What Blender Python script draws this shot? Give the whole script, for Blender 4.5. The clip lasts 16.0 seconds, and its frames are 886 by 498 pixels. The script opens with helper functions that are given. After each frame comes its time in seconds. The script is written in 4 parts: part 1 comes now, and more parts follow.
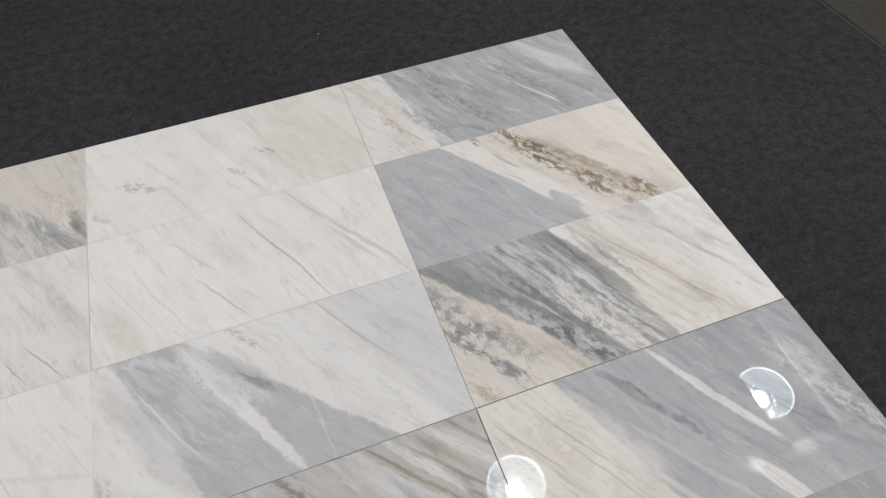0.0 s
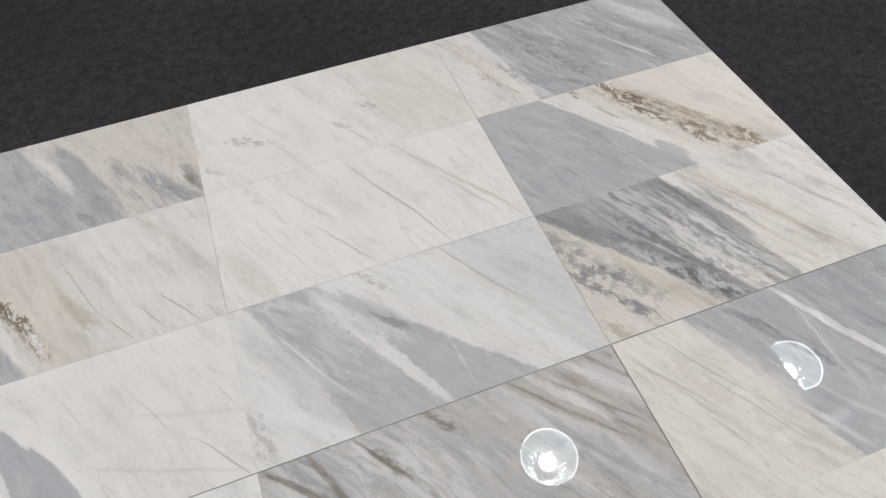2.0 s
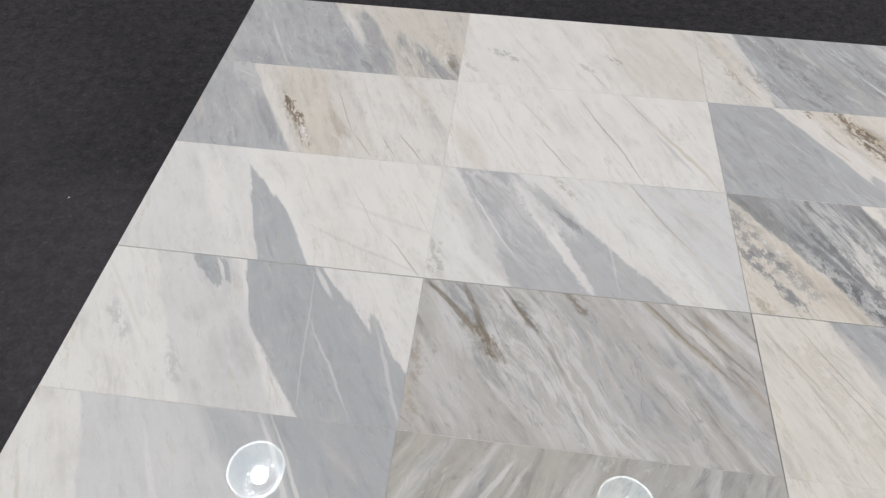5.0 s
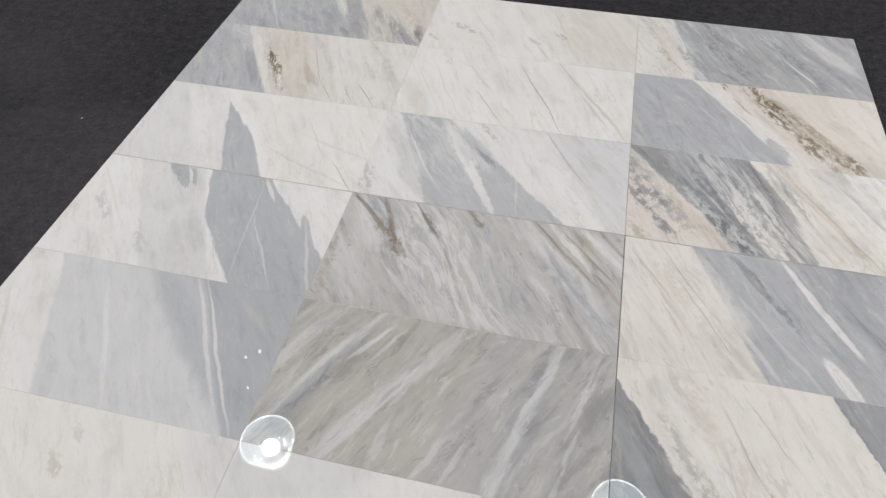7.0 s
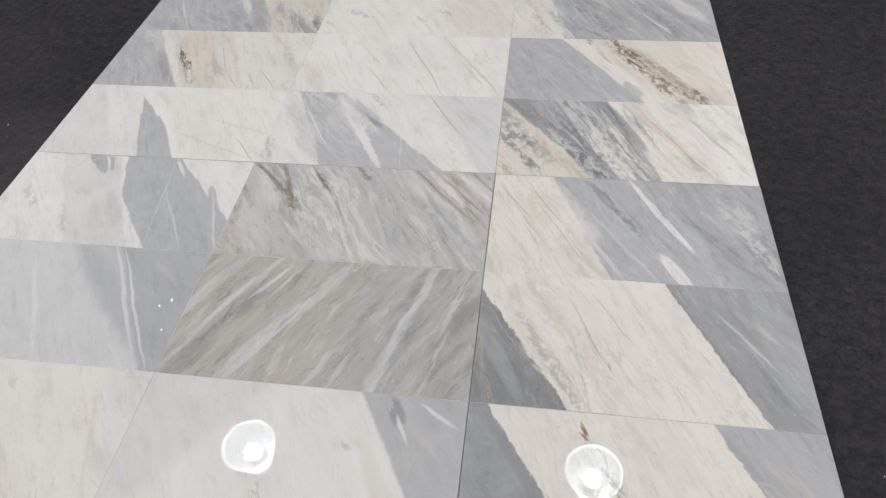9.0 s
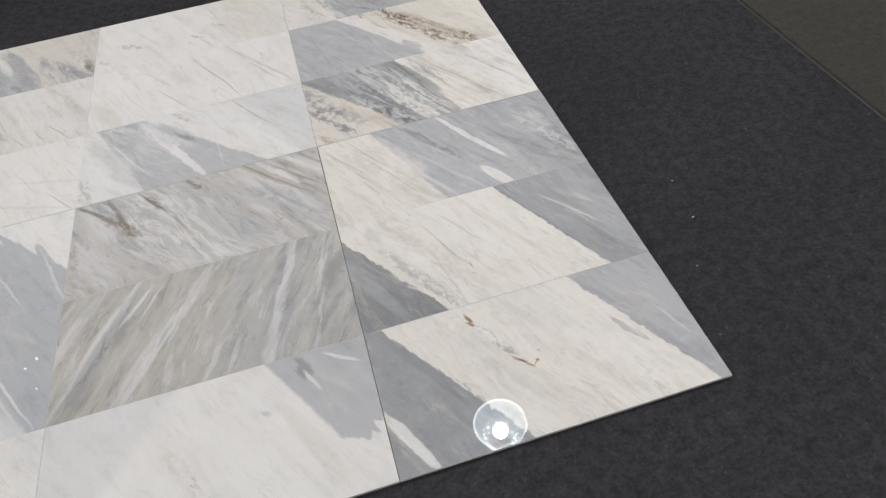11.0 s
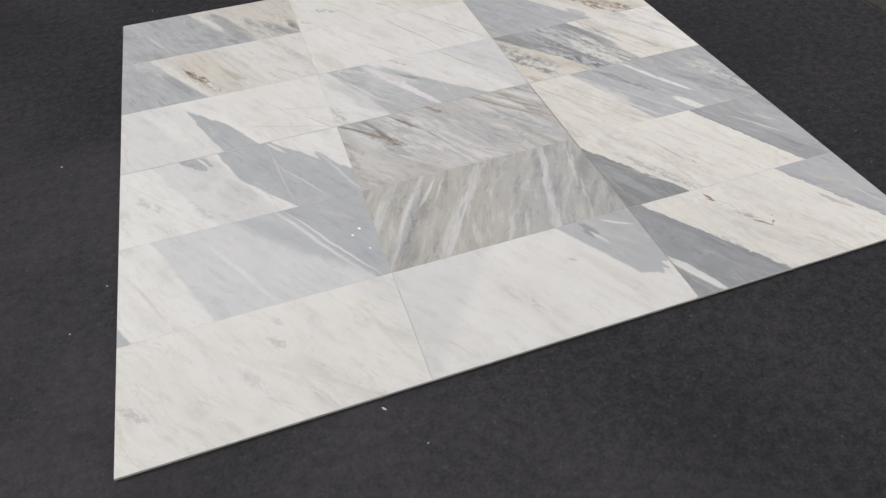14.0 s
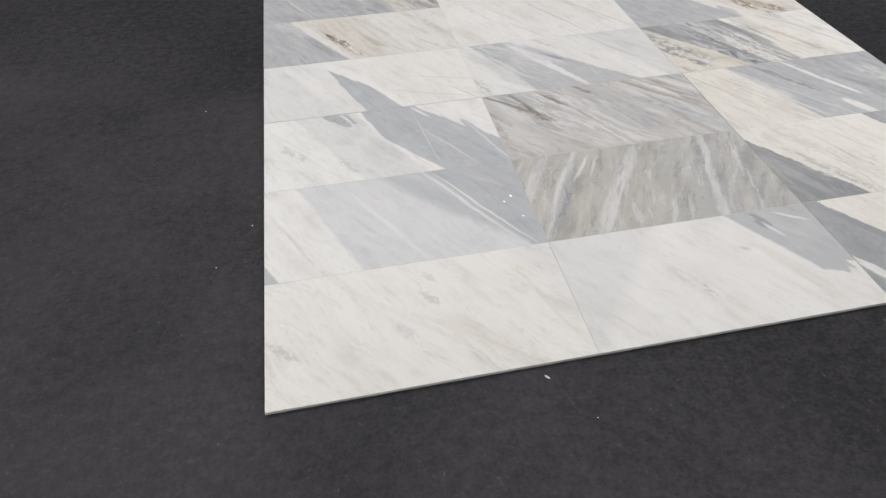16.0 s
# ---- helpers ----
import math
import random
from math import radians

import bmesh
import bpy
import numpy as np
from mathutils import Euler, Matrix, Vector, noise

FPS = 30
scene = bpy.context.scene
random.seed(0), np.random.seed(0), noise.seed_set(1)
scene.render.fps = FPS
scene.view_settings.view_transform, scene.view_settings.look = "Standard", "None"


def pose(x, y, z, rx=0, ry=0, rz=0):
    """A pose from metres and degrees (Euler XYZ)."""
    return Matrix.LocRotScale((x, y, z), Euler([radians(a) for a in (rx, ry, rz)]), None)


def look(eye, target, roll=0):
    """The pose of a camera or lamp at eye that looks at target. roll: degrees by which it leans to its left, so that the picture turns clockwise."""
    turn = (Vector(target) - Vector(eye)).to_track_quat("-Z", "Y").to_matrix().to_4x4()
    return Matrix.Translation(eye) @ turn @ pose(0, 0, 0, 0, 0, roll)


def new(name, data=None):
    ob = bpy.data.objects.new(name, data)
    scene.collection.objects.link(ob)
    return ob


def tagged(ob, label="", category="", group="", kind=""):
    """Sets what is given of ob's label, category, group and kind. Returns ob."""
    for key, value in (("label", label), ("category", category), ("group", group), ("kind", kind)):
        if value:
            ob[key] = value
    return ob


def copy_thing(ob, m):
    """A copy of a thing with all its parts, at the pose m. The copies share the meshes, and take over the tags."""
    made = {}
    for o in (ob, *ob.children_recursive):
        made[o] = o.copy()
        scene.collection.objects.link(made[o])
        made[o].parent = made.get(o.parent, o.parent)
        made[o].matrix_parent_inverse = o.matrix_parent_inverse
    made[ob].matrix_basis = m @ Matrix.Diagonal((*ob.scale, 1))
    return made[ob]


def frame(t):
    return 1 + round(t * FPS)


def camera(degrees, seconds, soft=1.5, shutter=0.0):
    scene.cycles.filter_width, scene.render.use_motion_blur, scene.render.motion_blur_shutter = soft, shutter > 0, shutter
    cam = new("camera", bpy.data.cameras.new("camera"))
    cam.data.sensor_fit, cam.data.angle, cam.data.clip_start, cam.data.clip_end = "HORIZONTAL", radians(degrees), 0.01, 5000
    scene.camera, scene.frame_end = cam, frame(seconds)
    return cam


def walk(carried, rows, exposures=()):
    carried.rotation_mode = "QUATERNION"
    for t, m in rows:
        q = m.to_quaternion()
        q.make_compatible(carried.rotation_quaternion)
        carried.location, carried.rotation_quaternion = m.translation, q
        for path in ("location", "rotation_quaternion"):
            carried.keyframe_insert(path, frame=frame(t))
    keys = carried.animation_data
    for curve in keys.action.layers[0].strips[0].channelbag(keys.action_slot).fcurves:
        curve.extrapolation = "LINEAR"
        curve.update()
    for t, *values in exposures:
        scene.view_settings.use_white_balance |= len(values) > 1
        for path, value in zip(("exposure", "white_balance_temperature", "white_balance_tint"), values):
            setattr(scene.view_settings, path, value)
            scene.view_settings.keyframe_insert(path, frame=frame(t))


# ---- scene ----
cam = camera(68.7, 16.0, soft=1.3, shutter=0.2)
PATH = [
    (0, (0.134, -0.418, 1.029), (0.499, 0.751, -0.552), -3.2),
    (0.5, (0.093, -0.408, 1.031), (0.449, 0.757, -0.556), -3.7),
    (1, (0.037, -0.401, 1.029), (0.39, 0.755, -0.565), -3.9),
    (1.5, (-0.03, -0.404, 1.023), (0.317, 0.743, -0.578), -4.0),
    (2, (-0.106, -0.412, 1.01), (0.24, 0.727, -0.597), -4.0),
    (2.5, (-0.187, -0.436, 0.997), (0.15, 0.705, -0.611), -4.1),
    (3, (-0.259, -0.467, 1.001), (0.052, 0.69, -0.6), -3.9),
    (3.5, (-0.314, -0.523, 1.015), (-0.052, 0.671, -0.568), -2.5),
    (4, (-0.331, -0.59, 1.014), (-0.176, 0.636, -0.559), 0.0),
    (4.2, (-0.308, -0.608, 1.013), (-0.224, 0.621, -0.562), 0.6),
    (6.3, (-0.02, -0.927, 1.056), (-0.281, 0.321, -0.485), 0.2),
    (6.5, (0.013, -0.946, 1.066), (-0.252, 0.302, -0.475), 0.2),
    (7, (0.138, -0.989, 1.048), (-0.161, 0.278, -0.471), -0.5),
    (7.5, (0.249, -1.024, 1.052), (-0.054, 0.231, -0.476), -0.8),
    (8, (0.31, -1.062, 1.066), (-0.005, 0.199, -0.453), -1.7),
    (8.5, (0.354, -1.117, 1.077), (0.061, 0.16, -0.433), -2.9),
    (9, (0.391, -1.174, 1.08), (0.138, 0.121, -0.423), -4.7),
    (9.5, (0.42, -1.244, 1.084), (0.244, 0.067, -0.416), -5.9),
    (10, (0.432, -1.298, 1.075), (0.393, 0.023, -0.427), -6.2),
    (10.2, (0.432, -1.314, 1.066), (0.461, 0.001, -0.442), -6.7),
    (12.3, (0.008, -1.438, 1.091), (0.381, -0.151, -0.394), -7.9),
    (12.5, (-0.056, -1.451, 1.105), (0.329, -0.166, -0.379), -7.6),
    (13, (-0.204, -1.504, 1.103), (0.187, -0.202, -0.364), -7.2),
    (13.5, (-0.36, -1.568, 1.12), (0.031, -0.257, -0.339), -5.9),
    (14, (-0.467, -1.609, 1.127), (-0.084, -0.281, -0.319), -3.4),
    (14.5, (-0.548, -1.646, 1.136), (-0.182, -0.295, -0.293), -1.1),
    (15, (-0.623, -1.682, 1.133), (-0.315, -0.301, -0.28), 0.5),
    (15.5, (-0.667, -1.675, 1.076), (-0.423, -0.267, -0.323), -0.5),
    (16, (-0.717, -1.577, 0.991), (-0.458, -0.167, -0.404), -1.3),
]

# ---- light ----
EXPOSURES = [(0.0, -0.04), (4.0, 0.0), (9.0, 0.0), (12.5, 0.0), (14.5, 0.06), (16.0, 0.10)]
walk(cam, [(t, look(eye, target, roll)) for t, eye, target, roll in PATH], EXPOSURES)

world = bpy.data.worlds.new("hall_air")
world.use_nodes = True
scene.world = world
world.node_tree.nodes["Background"].inputs[0].default_value = (0.8, 0.82, 0.85, 1)
world.node_tree.nodes["Background"].inputs[1].default_value = 0.02

LAMP_Z = 3.9
LAMP_WATTS = 104
# First three mirror in the tiles; the other six are unseen, added for light.
LAMPS = [(-1.755, 0.85), (1.022, 0.93), (3.19, 0.90), (-4.6, 0.9), (6.0, 0.9),
         (-1.72, -2.8), (1.06, -2.8), (-4.6, -2.8), (3.9, -2.8)]


# ---- materials ----
class Mat:
    """A node material with short ways to add and link nodes."""

    def __init__(self, name, *values):
        self.m = bpy.data.materials.new(name)
        self.m.use_nodes = True
        self.t = self.m.node_tree
        self.bsdf = self.t.nodes["Principled BSDF"]
        self.out = self.t.nodes["Material Output"]
        self.setup(*values)

    def setup(self):
        pass

    def put(self, socket, value):
        if isinstance(value, bpy.types.NodeSocket):
            self.t.links.new(value, socket)
        elif isinstance(value, (tuple, list)) and len(value) == 3 and socket.type == "RGBA":
            socket.default_value = (*value, 1)
        else:
            socket.default_value = value

    def coords(self):
        return self.t.nodes.new("ShaderNodeTexCoord").outputs["Object"]

    def mapping(self, v, loc=(0, 0, 0), rot=0.0, scale=(1, 1, 1), kind="POINT"):
        n = self.t.nodes.new("ShaderNodeMapping")
        n.vector_type = kind
        self.put(n.inputs["Vector"], v)
        n.inputs["Location"].default_value = loc
        n.inputs["Rotation"].default_value = (0, 0, radians(rot))
        n.inputs["Scale"].default_value = scale
        return n.outputs[0]

    def noise(self, v, scale, detail=4.0, rough=0.55, colour=False, distort=0.0):
        n = self.t.nodes.new("ShaderNodeTexNoise")
        self.put(n.inputs["Vector"], v)
        for key, value in (("Scale", scale), ("Detail", detail), ("Roughness", rough), ("Distortion", distort)):
            n.inputs[key].default_value = value
        return n.outputs["Color" if colour else "Fac"]

    def math(self, op, a, b=0.0, c=0.0, clamp=False):
        n = self.t.nodes.new("ShaderNodeMath")
        n.operation, n.use_clamp = op, clamp
        for s, value in zip(n.inputs, (a, b, c)):
            self.put(s, value)
        return n.outputs[0]

    def vec(self, op, a, b=(0, 0, 0)):
        n = self.t.nodes.new("ShaderNodeVectorMath")
        n.operation = op
        self.put(n.inputs[0], a)
        if op == "SCALE":
            self.put(n.inputs["Scale"], b)
        elif op != "LENGTH":
            self.put(n.inputs[1], b)
        return n.outputs["Value" if op == "LENGTH" else "Vector"]

    def ramp(self, x, a, b, lo=0.0, hi=1.0):
        n = self.t.nodes.new("ShaderNodeMapRange")
        n.interpolation_type = "SMOOTHSTEP"
        for key, value in zip(("Value", "From Min", "From Max", "To Min", "To Max"), (x, a, b, lo, hi)):
            self.put(n.inputs[key], value)
        return n.outputs[0]

    def mix(self, fac, a, b, blend="MIX"):
        n = self.t.nodes.new("ShaderNodeMix")
        n.data_type, n.blend_type = "RGBA", blend
        self.put(n.inputs[0], fac)
        self.put(n.inputs[6], a)
        self.put(n.inputs[7], b)
        return n.outputs[2]

    def bump(self, height, strength, distance):
        n = self.t.nodes.new("ShaderNodeBump")
        self.put(n.inputs["Height"], height)
        n.inputs["Strength"].default_value, n.inputs["Distance"].default_value = strength, distance
        self.t.links.new(n.outputs[0], self.bsdf.inputs["Normal"])

    def surface(self, colour=None, rough=None, metal=None):
        for key, value in (("Base Color", colour), ("Roughness", rough), ("Metallic", metal)):
            if value is not None:
                self.put(self.bsdf.inputs[key], value)
        return self.m


def carpet_material(name, dark, light, fleck_colour, painted_light=0.0):
    """Short-pile needle felt: fibres, tufts and clumps, sparse pale fibres, and a patch of light painted into the
    colour.
    """
    k = Mat(name)
    p = k.coords()
    fibre = k.noise(p, 420, 3, 0.75)
    tuft = k.noise(p, 120, 5, 0.72)
    clump = k.noise(p, 38, 5, 0.68)
    patch = k.noise(p, 1.6, 5, 0.62)
    fac = k.math("ADD", k.math("ADD", k.math("MULTIPLY", fibre, 0.20), k.math("MULTIPLY", tuft, 0.42)), k.math("MULTIPLY", clump, 0.38))
    colour = k.mix(k.ramp(fac, 0.35, 0.67), dark, light)
    colour = k.mix(k.ramp(patch, 0.38, 0.66, 0.0, 0.30), colour, dark)
    fleck = k.math("MULTIPLY", k.ramp(k.noise(p, 110, 3, 0.6), 0.60, 0.74), k.ramp(clump, 0.42, 0.60))
    colour = k.mix(k.math("MULTIPLY", fleck, 0.65), colour, fleck_colour)
    # Brighter light on the south-west carpet, painted unevenly into its base colour.
    if painted_light:
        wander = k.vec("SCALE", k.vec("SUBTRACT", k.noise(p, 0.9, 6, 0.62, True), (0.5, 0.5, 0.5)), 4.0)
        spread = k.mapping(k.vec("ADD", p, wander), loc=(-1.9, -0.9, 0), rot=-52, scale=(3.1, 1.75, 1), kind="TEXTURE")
        light_patch = k.ramp(k.vec("LENGTH", k.vec("MULTIPLY", spread, (1, 1, 0))), 1.25, 0.55)
        light_patch = k.math("MULTIPLY", light_patch, k.ramp(k.noise(p, 2.6, 6, 0.66), 0.36, 0.62, 0.45, 1.0))
        colour = k.mix(k.math("MULTIPLY", light_patch, painted_light), colour, (0.122, 0.115, 0.125))
    k.bump(tuft, 0.16, 0.003)
    k.bsdf.inputs["Specular IOR Level"].default_value = 0.0
    return k.surface(colour, 1.0)


def plain_material(name, colour, rough, metal=0.0, grain=40.0, amount=0.12, bump=0.0):
    k = Mat(name)
    p = k.coords()
    n = k.math("ADD", k.math("MULTIPLY", k.noise(p, grain, 4), 0.5), k.math("MULTIPLY", k.noise(p, grain / 12, 3), 0.5))
    dark = tuple(c * (1 - amount) for c in colour)
    light = tuple(min(1, c * (1 + amount)) for c in colour)
    if bump:
        k.bump(n, 0.5, bump)
    return k.surface(k.mix(k.ramp(n, 0.3, 0.7), dark, light), rough, metal)


# ---- geometry helpers ----
def mesh_of(name, bm, materials):
    me = bpy.data.meshes.new(name)
    bm.normal_update()
    bm.to_mesh(me)
    bm.free()
    for m in materials if isinstance(materials, (tuple, list)) else (materials,):
        me.materials.append(m)
    return me


def thing(name, bm, material, label="", category="", group="", kind="", at=None):
    ob = new(name, mesh_of(name, bm, material))
    if at is not None:
        ob.matrix_basis = at
    return tagged(ob, label, category, group, kind)


def part(name, bm, material, parent, label=""):
    ob = new(name, mesh_of(name, bm, material))
    ob.parent = parent
    return tagged(ob, label)


def box(bm, x0, x1, y0, y1, z0, z1, bevel=0.0, segments=1):
    made = bmesh.ops.create_cube(bm, size=1, matrix=Matrix.Translation(((x0 + x1) / 2, (y0 + y1) / 2, (z0 + z1) / 2))
                                 @ Matrix.Diagonal((x1 - x0, y1 - y0, z1 - z0, 1)))
    if bevel:
        edges = {e for v in made["verts"] for e in v.link_edges}
        bmesh.ops.bevel(bm, geom=list(edges), offset=bevel, segments=segments, affect="EDGES", profile=0.5)
    return bm


def lathe(bm, profile, n, rib=0.0):
    """Turns (radius, height) pairs round the z axis; rib: how far every second meridian stands out."""
    rings = []
    for r, z in profile:
        ring = []
        for i in range(n):
            a = 2 * math.pi * i / n
            q = r + (rib if i % 2 else 0.0)
            ring.append(bm.verts.new((q * math.cos(a), q * math.sin(a), z)))
        rings.append(ring)
    for lo, hi in zip(rings, rings[1:]):
        for i in range(n):
            bm.faces.new((lo[i], lo[(i + 1) % n], hi[(i + 1) % n], hi[i]))
    return rings


def tube(bm, x, y, z0, z1, r, n=12):
    made = bmesh.ops.create_cone(bm, cap_ends=True, segments=n, radius1=r, radius2=r, depth=z1 - z0,
                                 matrix=Matrix.Translation((x, y, (z0 + z1) / 2)))
    return made


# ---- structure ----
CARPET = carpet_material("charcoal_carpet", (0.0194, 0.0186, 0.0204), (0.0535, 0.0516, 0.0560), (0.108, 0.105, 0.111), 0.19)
CARPET_OLIVE = carpet_material("olive_grey_carpet", (0.038, 0.036, 0.032), (0.068, 0.064, 0.057), (0.10, 0.095, 0.085))
SLAB = plain_material("concrete_slab", (0.035, 0.034, 0.033), 0.85, grain=18, amount=0.2)
WALL = plain_material("painted_wall", (0.78, 0.775, 0.76), 0.8, grain=30, amount=0.05, bump=0.001)
DECK = plain_material("painted_roof_deck", (0.22, 0.22, 0.225), 0.75, grain=10, amount=0.06)
STEEL = plain_material("painted_steel", (0.72, 0.72, 0.71), 0.5, grain=20, amount=0.06)

X0, X1, Y0, Y1, TOP = -7.0, 7.0, -8.0, 4.2, 6.0
SEAM = 1.64
thing("floor", box(bmesh.new(), X0, X1, Y0, Y1, -0.12, -0.006), SLAB, "grey concrete floor slab under the carpets", "floor", kind="structure")


def carpet(x0, x1, material, label, wave):
    """A carpet sheet with a rounded, slightly wavy edge."""
    bm = bmesh.new()
    ny = 120
    xs = [x0, x0 + 0.003, x0 + 0.008, (x0 + x1) / 2, x1 - 0.008, x1 - 0.003, x1]
    zs = [-0.006, -0.0015, 0.0, 0.0, 0.0, -0.0015, -0.006]
    rows = []
    for j in range(ny + 1):
        y = Y0 + (Y1 - Y0) * j / ny
        w = wave * (noise.noise((y * 1.3, x0, 0)) + 0.5 * noise.noise((y * 5.0, x1, 3)))
        rows.append([bm.verts.new((x + (w if x not in (X0, X1) and abs(x - (x0 + x1) / 2) > 0.1 else 0), y, z)) for x, z in zip(xs, zs)])
    for a, b in zip(rows, rows[1:]):
        for i in range(len(xs) - 1):
            bm.faces.new((a[i], a[i + 1], b[i + 1], b[i]))
    return thing("carpet", bm, material, label, "carpet", kind="structure")


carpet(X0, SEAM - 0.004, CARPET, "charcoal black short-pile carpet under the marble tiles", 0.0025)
carpet(SEAM + 0.004, X1, CARPET_OLIVE, "olive-grey short-pile carpet beside the charcoal carpet", 0.0015)

# Unseen walls added to bounce light; the north one stands close to brighten reflections.
for name, b in (("wall_north", (X0, X1, Y1, Y1 + 0.2)), ("wall_south", (X0, X1, Y0 - 0.2, Y0)),
                ("wall_east", (X1, X1 + 0.2, Y0 - 0.2, Y1 + 0.2)), ("wall_west", (X0 - 0.2, X0, Y0 - 0.2, Y1 + 0.2))):
    thing(name, box(bmesh.new(), *b, -0.12, TOP), WALL, "unseen plain light grey wall added to bounce light", "wall", kind="structure")
thing("ceiling", box(bmesh.new(), X0 - 0.2, X1 + 0.2, Y0 - 0.2, Y1 + 0.2, TOP, TOP + 0.2), DECK, "dark grey flat roof deck of the hall", "ceiling", kind="structure")


# ---- marble ----
TW, TD, TH, PX, PY = 0.6108, 0.3058, 0.010, 0.611, 0.306
W, C, LG, LG2 = (0.72, 0.708, 0.69), (0.68, 0.655, 0.615), (0.615, 0.613, 0.612), (0.57, 0.575, 0.585)
T, TT, B2, B = (0.59, 0.548, 0.485), (0.60, 0.54, 0.465), (0.35, 0.295, 0.23), (0.17, 0.12, 0.075)
G, G2, D3, D2, D = (0.39, 0.398, 0.415), (0.295, 0.302, 0.318), (0.395, 0.408, 0.425), (0.215, 0.222, 0.236), (0.165, 0.172, 0.185)
OB, MG, GLINT, O, CR = (0.205, 0.172, 0.128), (0.255, 0.258, 0.265), (0.95, 0.95, 0.95), (0.30, 0.165, 0.07), (0.70, 0.673, 0.628)



class Marble(Mat):
    """Polished marble: a base with fine streaks along one bearing, and stains and fields with soft, feathered edges."""

    def setup(self, base, bearing, streak, lines):
        n = self.t.nodes.new("ShaderNodeObjectInfo")
        seed = self.math("MULTIPLY", n.outputs["Random"], 40.0)
        p = self.coords()
        shift = self.t.nodes.new("ShaderNodeCombineXYZ")
        self.put(shift.inputs[0], seed)
        self.put(shift.inputs[2], seed)
        q = self.vec("ADD", p, shift.outputs[0])
        self.bearing = bearing
        bend = self.vec("SCALE", self.vec("SUBTRACT", self.noise(q, 5, 3, 0.5, True), (0.5, 0.5, 0.5)), 0.06)
        along = self.mapping(self.vec("ADD", p, bend), rot=bearing, kind="TEXTURE")
        self.along = along
        long = self.vec("ADD", self.mapping(along, scale=(3.0, 15, 1)), shift.outputs[0])
        fine = self.vec("ADD", self.mapping(along, scale=(7.0, 48, 1)), shift.outputs[0])
        feather = self.vec("ADD", self.mapping(along, scale=(7.0, 44, 1)), shift.outputs[0])
        half = (0.5, 0.5, 0.5)
        slow = self.vec("SCALE", self.vec("SUBTRACT", self.noise(q, 7, 3, 0.5, True), half), 0.022)
        quick = self.vec("SCALE", self.vec("SUBTRACT", self.noise(q, 48, 6, 0.72, True), half), 0.020)
        crumb = self.vec("SCALE", self.vec("SUBTRACT", self.noise(q, 75, 5, 0.7, True), half), 0.034)
        tongue = self.math("MULTIPLY", self.math("SUBTRACT", self.noise(feather, 1.0, 5, 0.62), 0.5), 0.17)
        spike = self.math("MULTIPLY", self.math("SUBTRACT", self.noise(feather, 1.0, 5, 0.62), 0.5), 0.13)
        a = radians(bearing)
        way = (math.cos(a), math.sin(a), 0)
        calm = self.vec("SCALE", quick, 0.3)
        some = self.vec("SCALE", quick, 0.5)
        base_warp = self.vec("ADD", self.vec("ADD", p, slow), some)
        small = self.vec("ADD", p, some)
        self.warps = {0: self.vec("ADD", p, calm), 1: self.vec("ADD", self.vec("ADD", p, slow), calm), 3: self.vec("ADD", p, crumb)}
        rough = self.vec("ADD", p, self.vec("SCALE", quick, 1.15))
        for key, amount in ((2, tongue), (4, spike), (7, spike)):
            n = self.t.nodes.new("ShaderNodeVectorMath")
            n.operation = "SCALE"
            n.inputs[0].default_value = way
            self.put(n.inputs["Scale"], amount)
            self.warps[key] = self.vec("ADD", {2: base_warp, 4: small, 7: rough}[key], n.outputs[0])
        lump = self.vec("ADD", self.mapping(along, scale=(45, 80, 1)), shift.outputs[0])
        self.crumbs = self.ramp(self.noise(lump, 1.0, 5, 0.72), 0.43, 0.545)
        shard = self.vec("ADD", self.mapping(along, scale=(11, 64, 1)), shift.outputs[0])
        self.shards = self.ramp(self.noise(shard, 1.0, 5, 0.68, distort=0.6), 0.42, 0.55)
        self.warps[5] = self.warps[4]
        self.fine, self.long, self.q = self.noise(fine, 1.0, 5, 0.62), self.noise(long, 1.0, 5, 0.6), q
        self.streak, self.lines = streak, lines
        self.colour = self.mix(self.ramp(self.long, 0.35, 0.7, 0.0, 0.30), base, tuple(v * f for v, f in zip(base, (0.86, 0.83, 0.80))))

    def lay(self, mask, colour, strength):
        self.colour = self.mix(self.math("MULTIPLY", mask, strength), self.colour, colour)

    def blob(self, colour, strength, soft, edge, x, y, bearing, length, width):
        v = self.mapping(self.warps[edge], loc=(x, y, TH), rot=bearing, scale=(length, width, 1), kind="TEXTURE")
        mask = self.ramp(self.vec("LENGTH", self.vec("MULTIPLY", v, (1, 1, 0))), 1 + 0.65 * soft, 1 - 0.65 * soft)
        if edge in (3, 5):
            mask = self.math("MULTIPLY", mask, self.crumbs if edge == 3 else self.shards)
        self.lay(mask, colour, strength)

    def cut(self, colour, strength, soft, edge, *lines):
        mask = 1.0
        for x, y, bearing in lines:
            n = self.t.nodes.new("ShaderNodeSeparateXYZ")
            self.put(n.inputs[0], self.mapping(self.warps[edge], loc=(x, y, 0), rot=bearing, kind="TEXTURE"))
            mask = self.math("MULTIPLY", self.ramp(n.outputs[1], -0.45 * soft, 0.45 * soft), mask)
        self.lay(mask, colour, strength)

    def done(self):
        dark = self.mix(1.0, self.colour, (0.72, 0.727, 0.74), "MULTIPLY")
        pale = self.mix(0.35, self.colour, (0.76, 0.755, 0.745))
        cloud = self.noise(self.q, 14, 6, 0.68)
        patchy = self.ramp(cloud, 0.35, 0.65, 0.25, 1.6)
        amount = self.math("MULTIPLY", patchy, self.streak * 1.35)
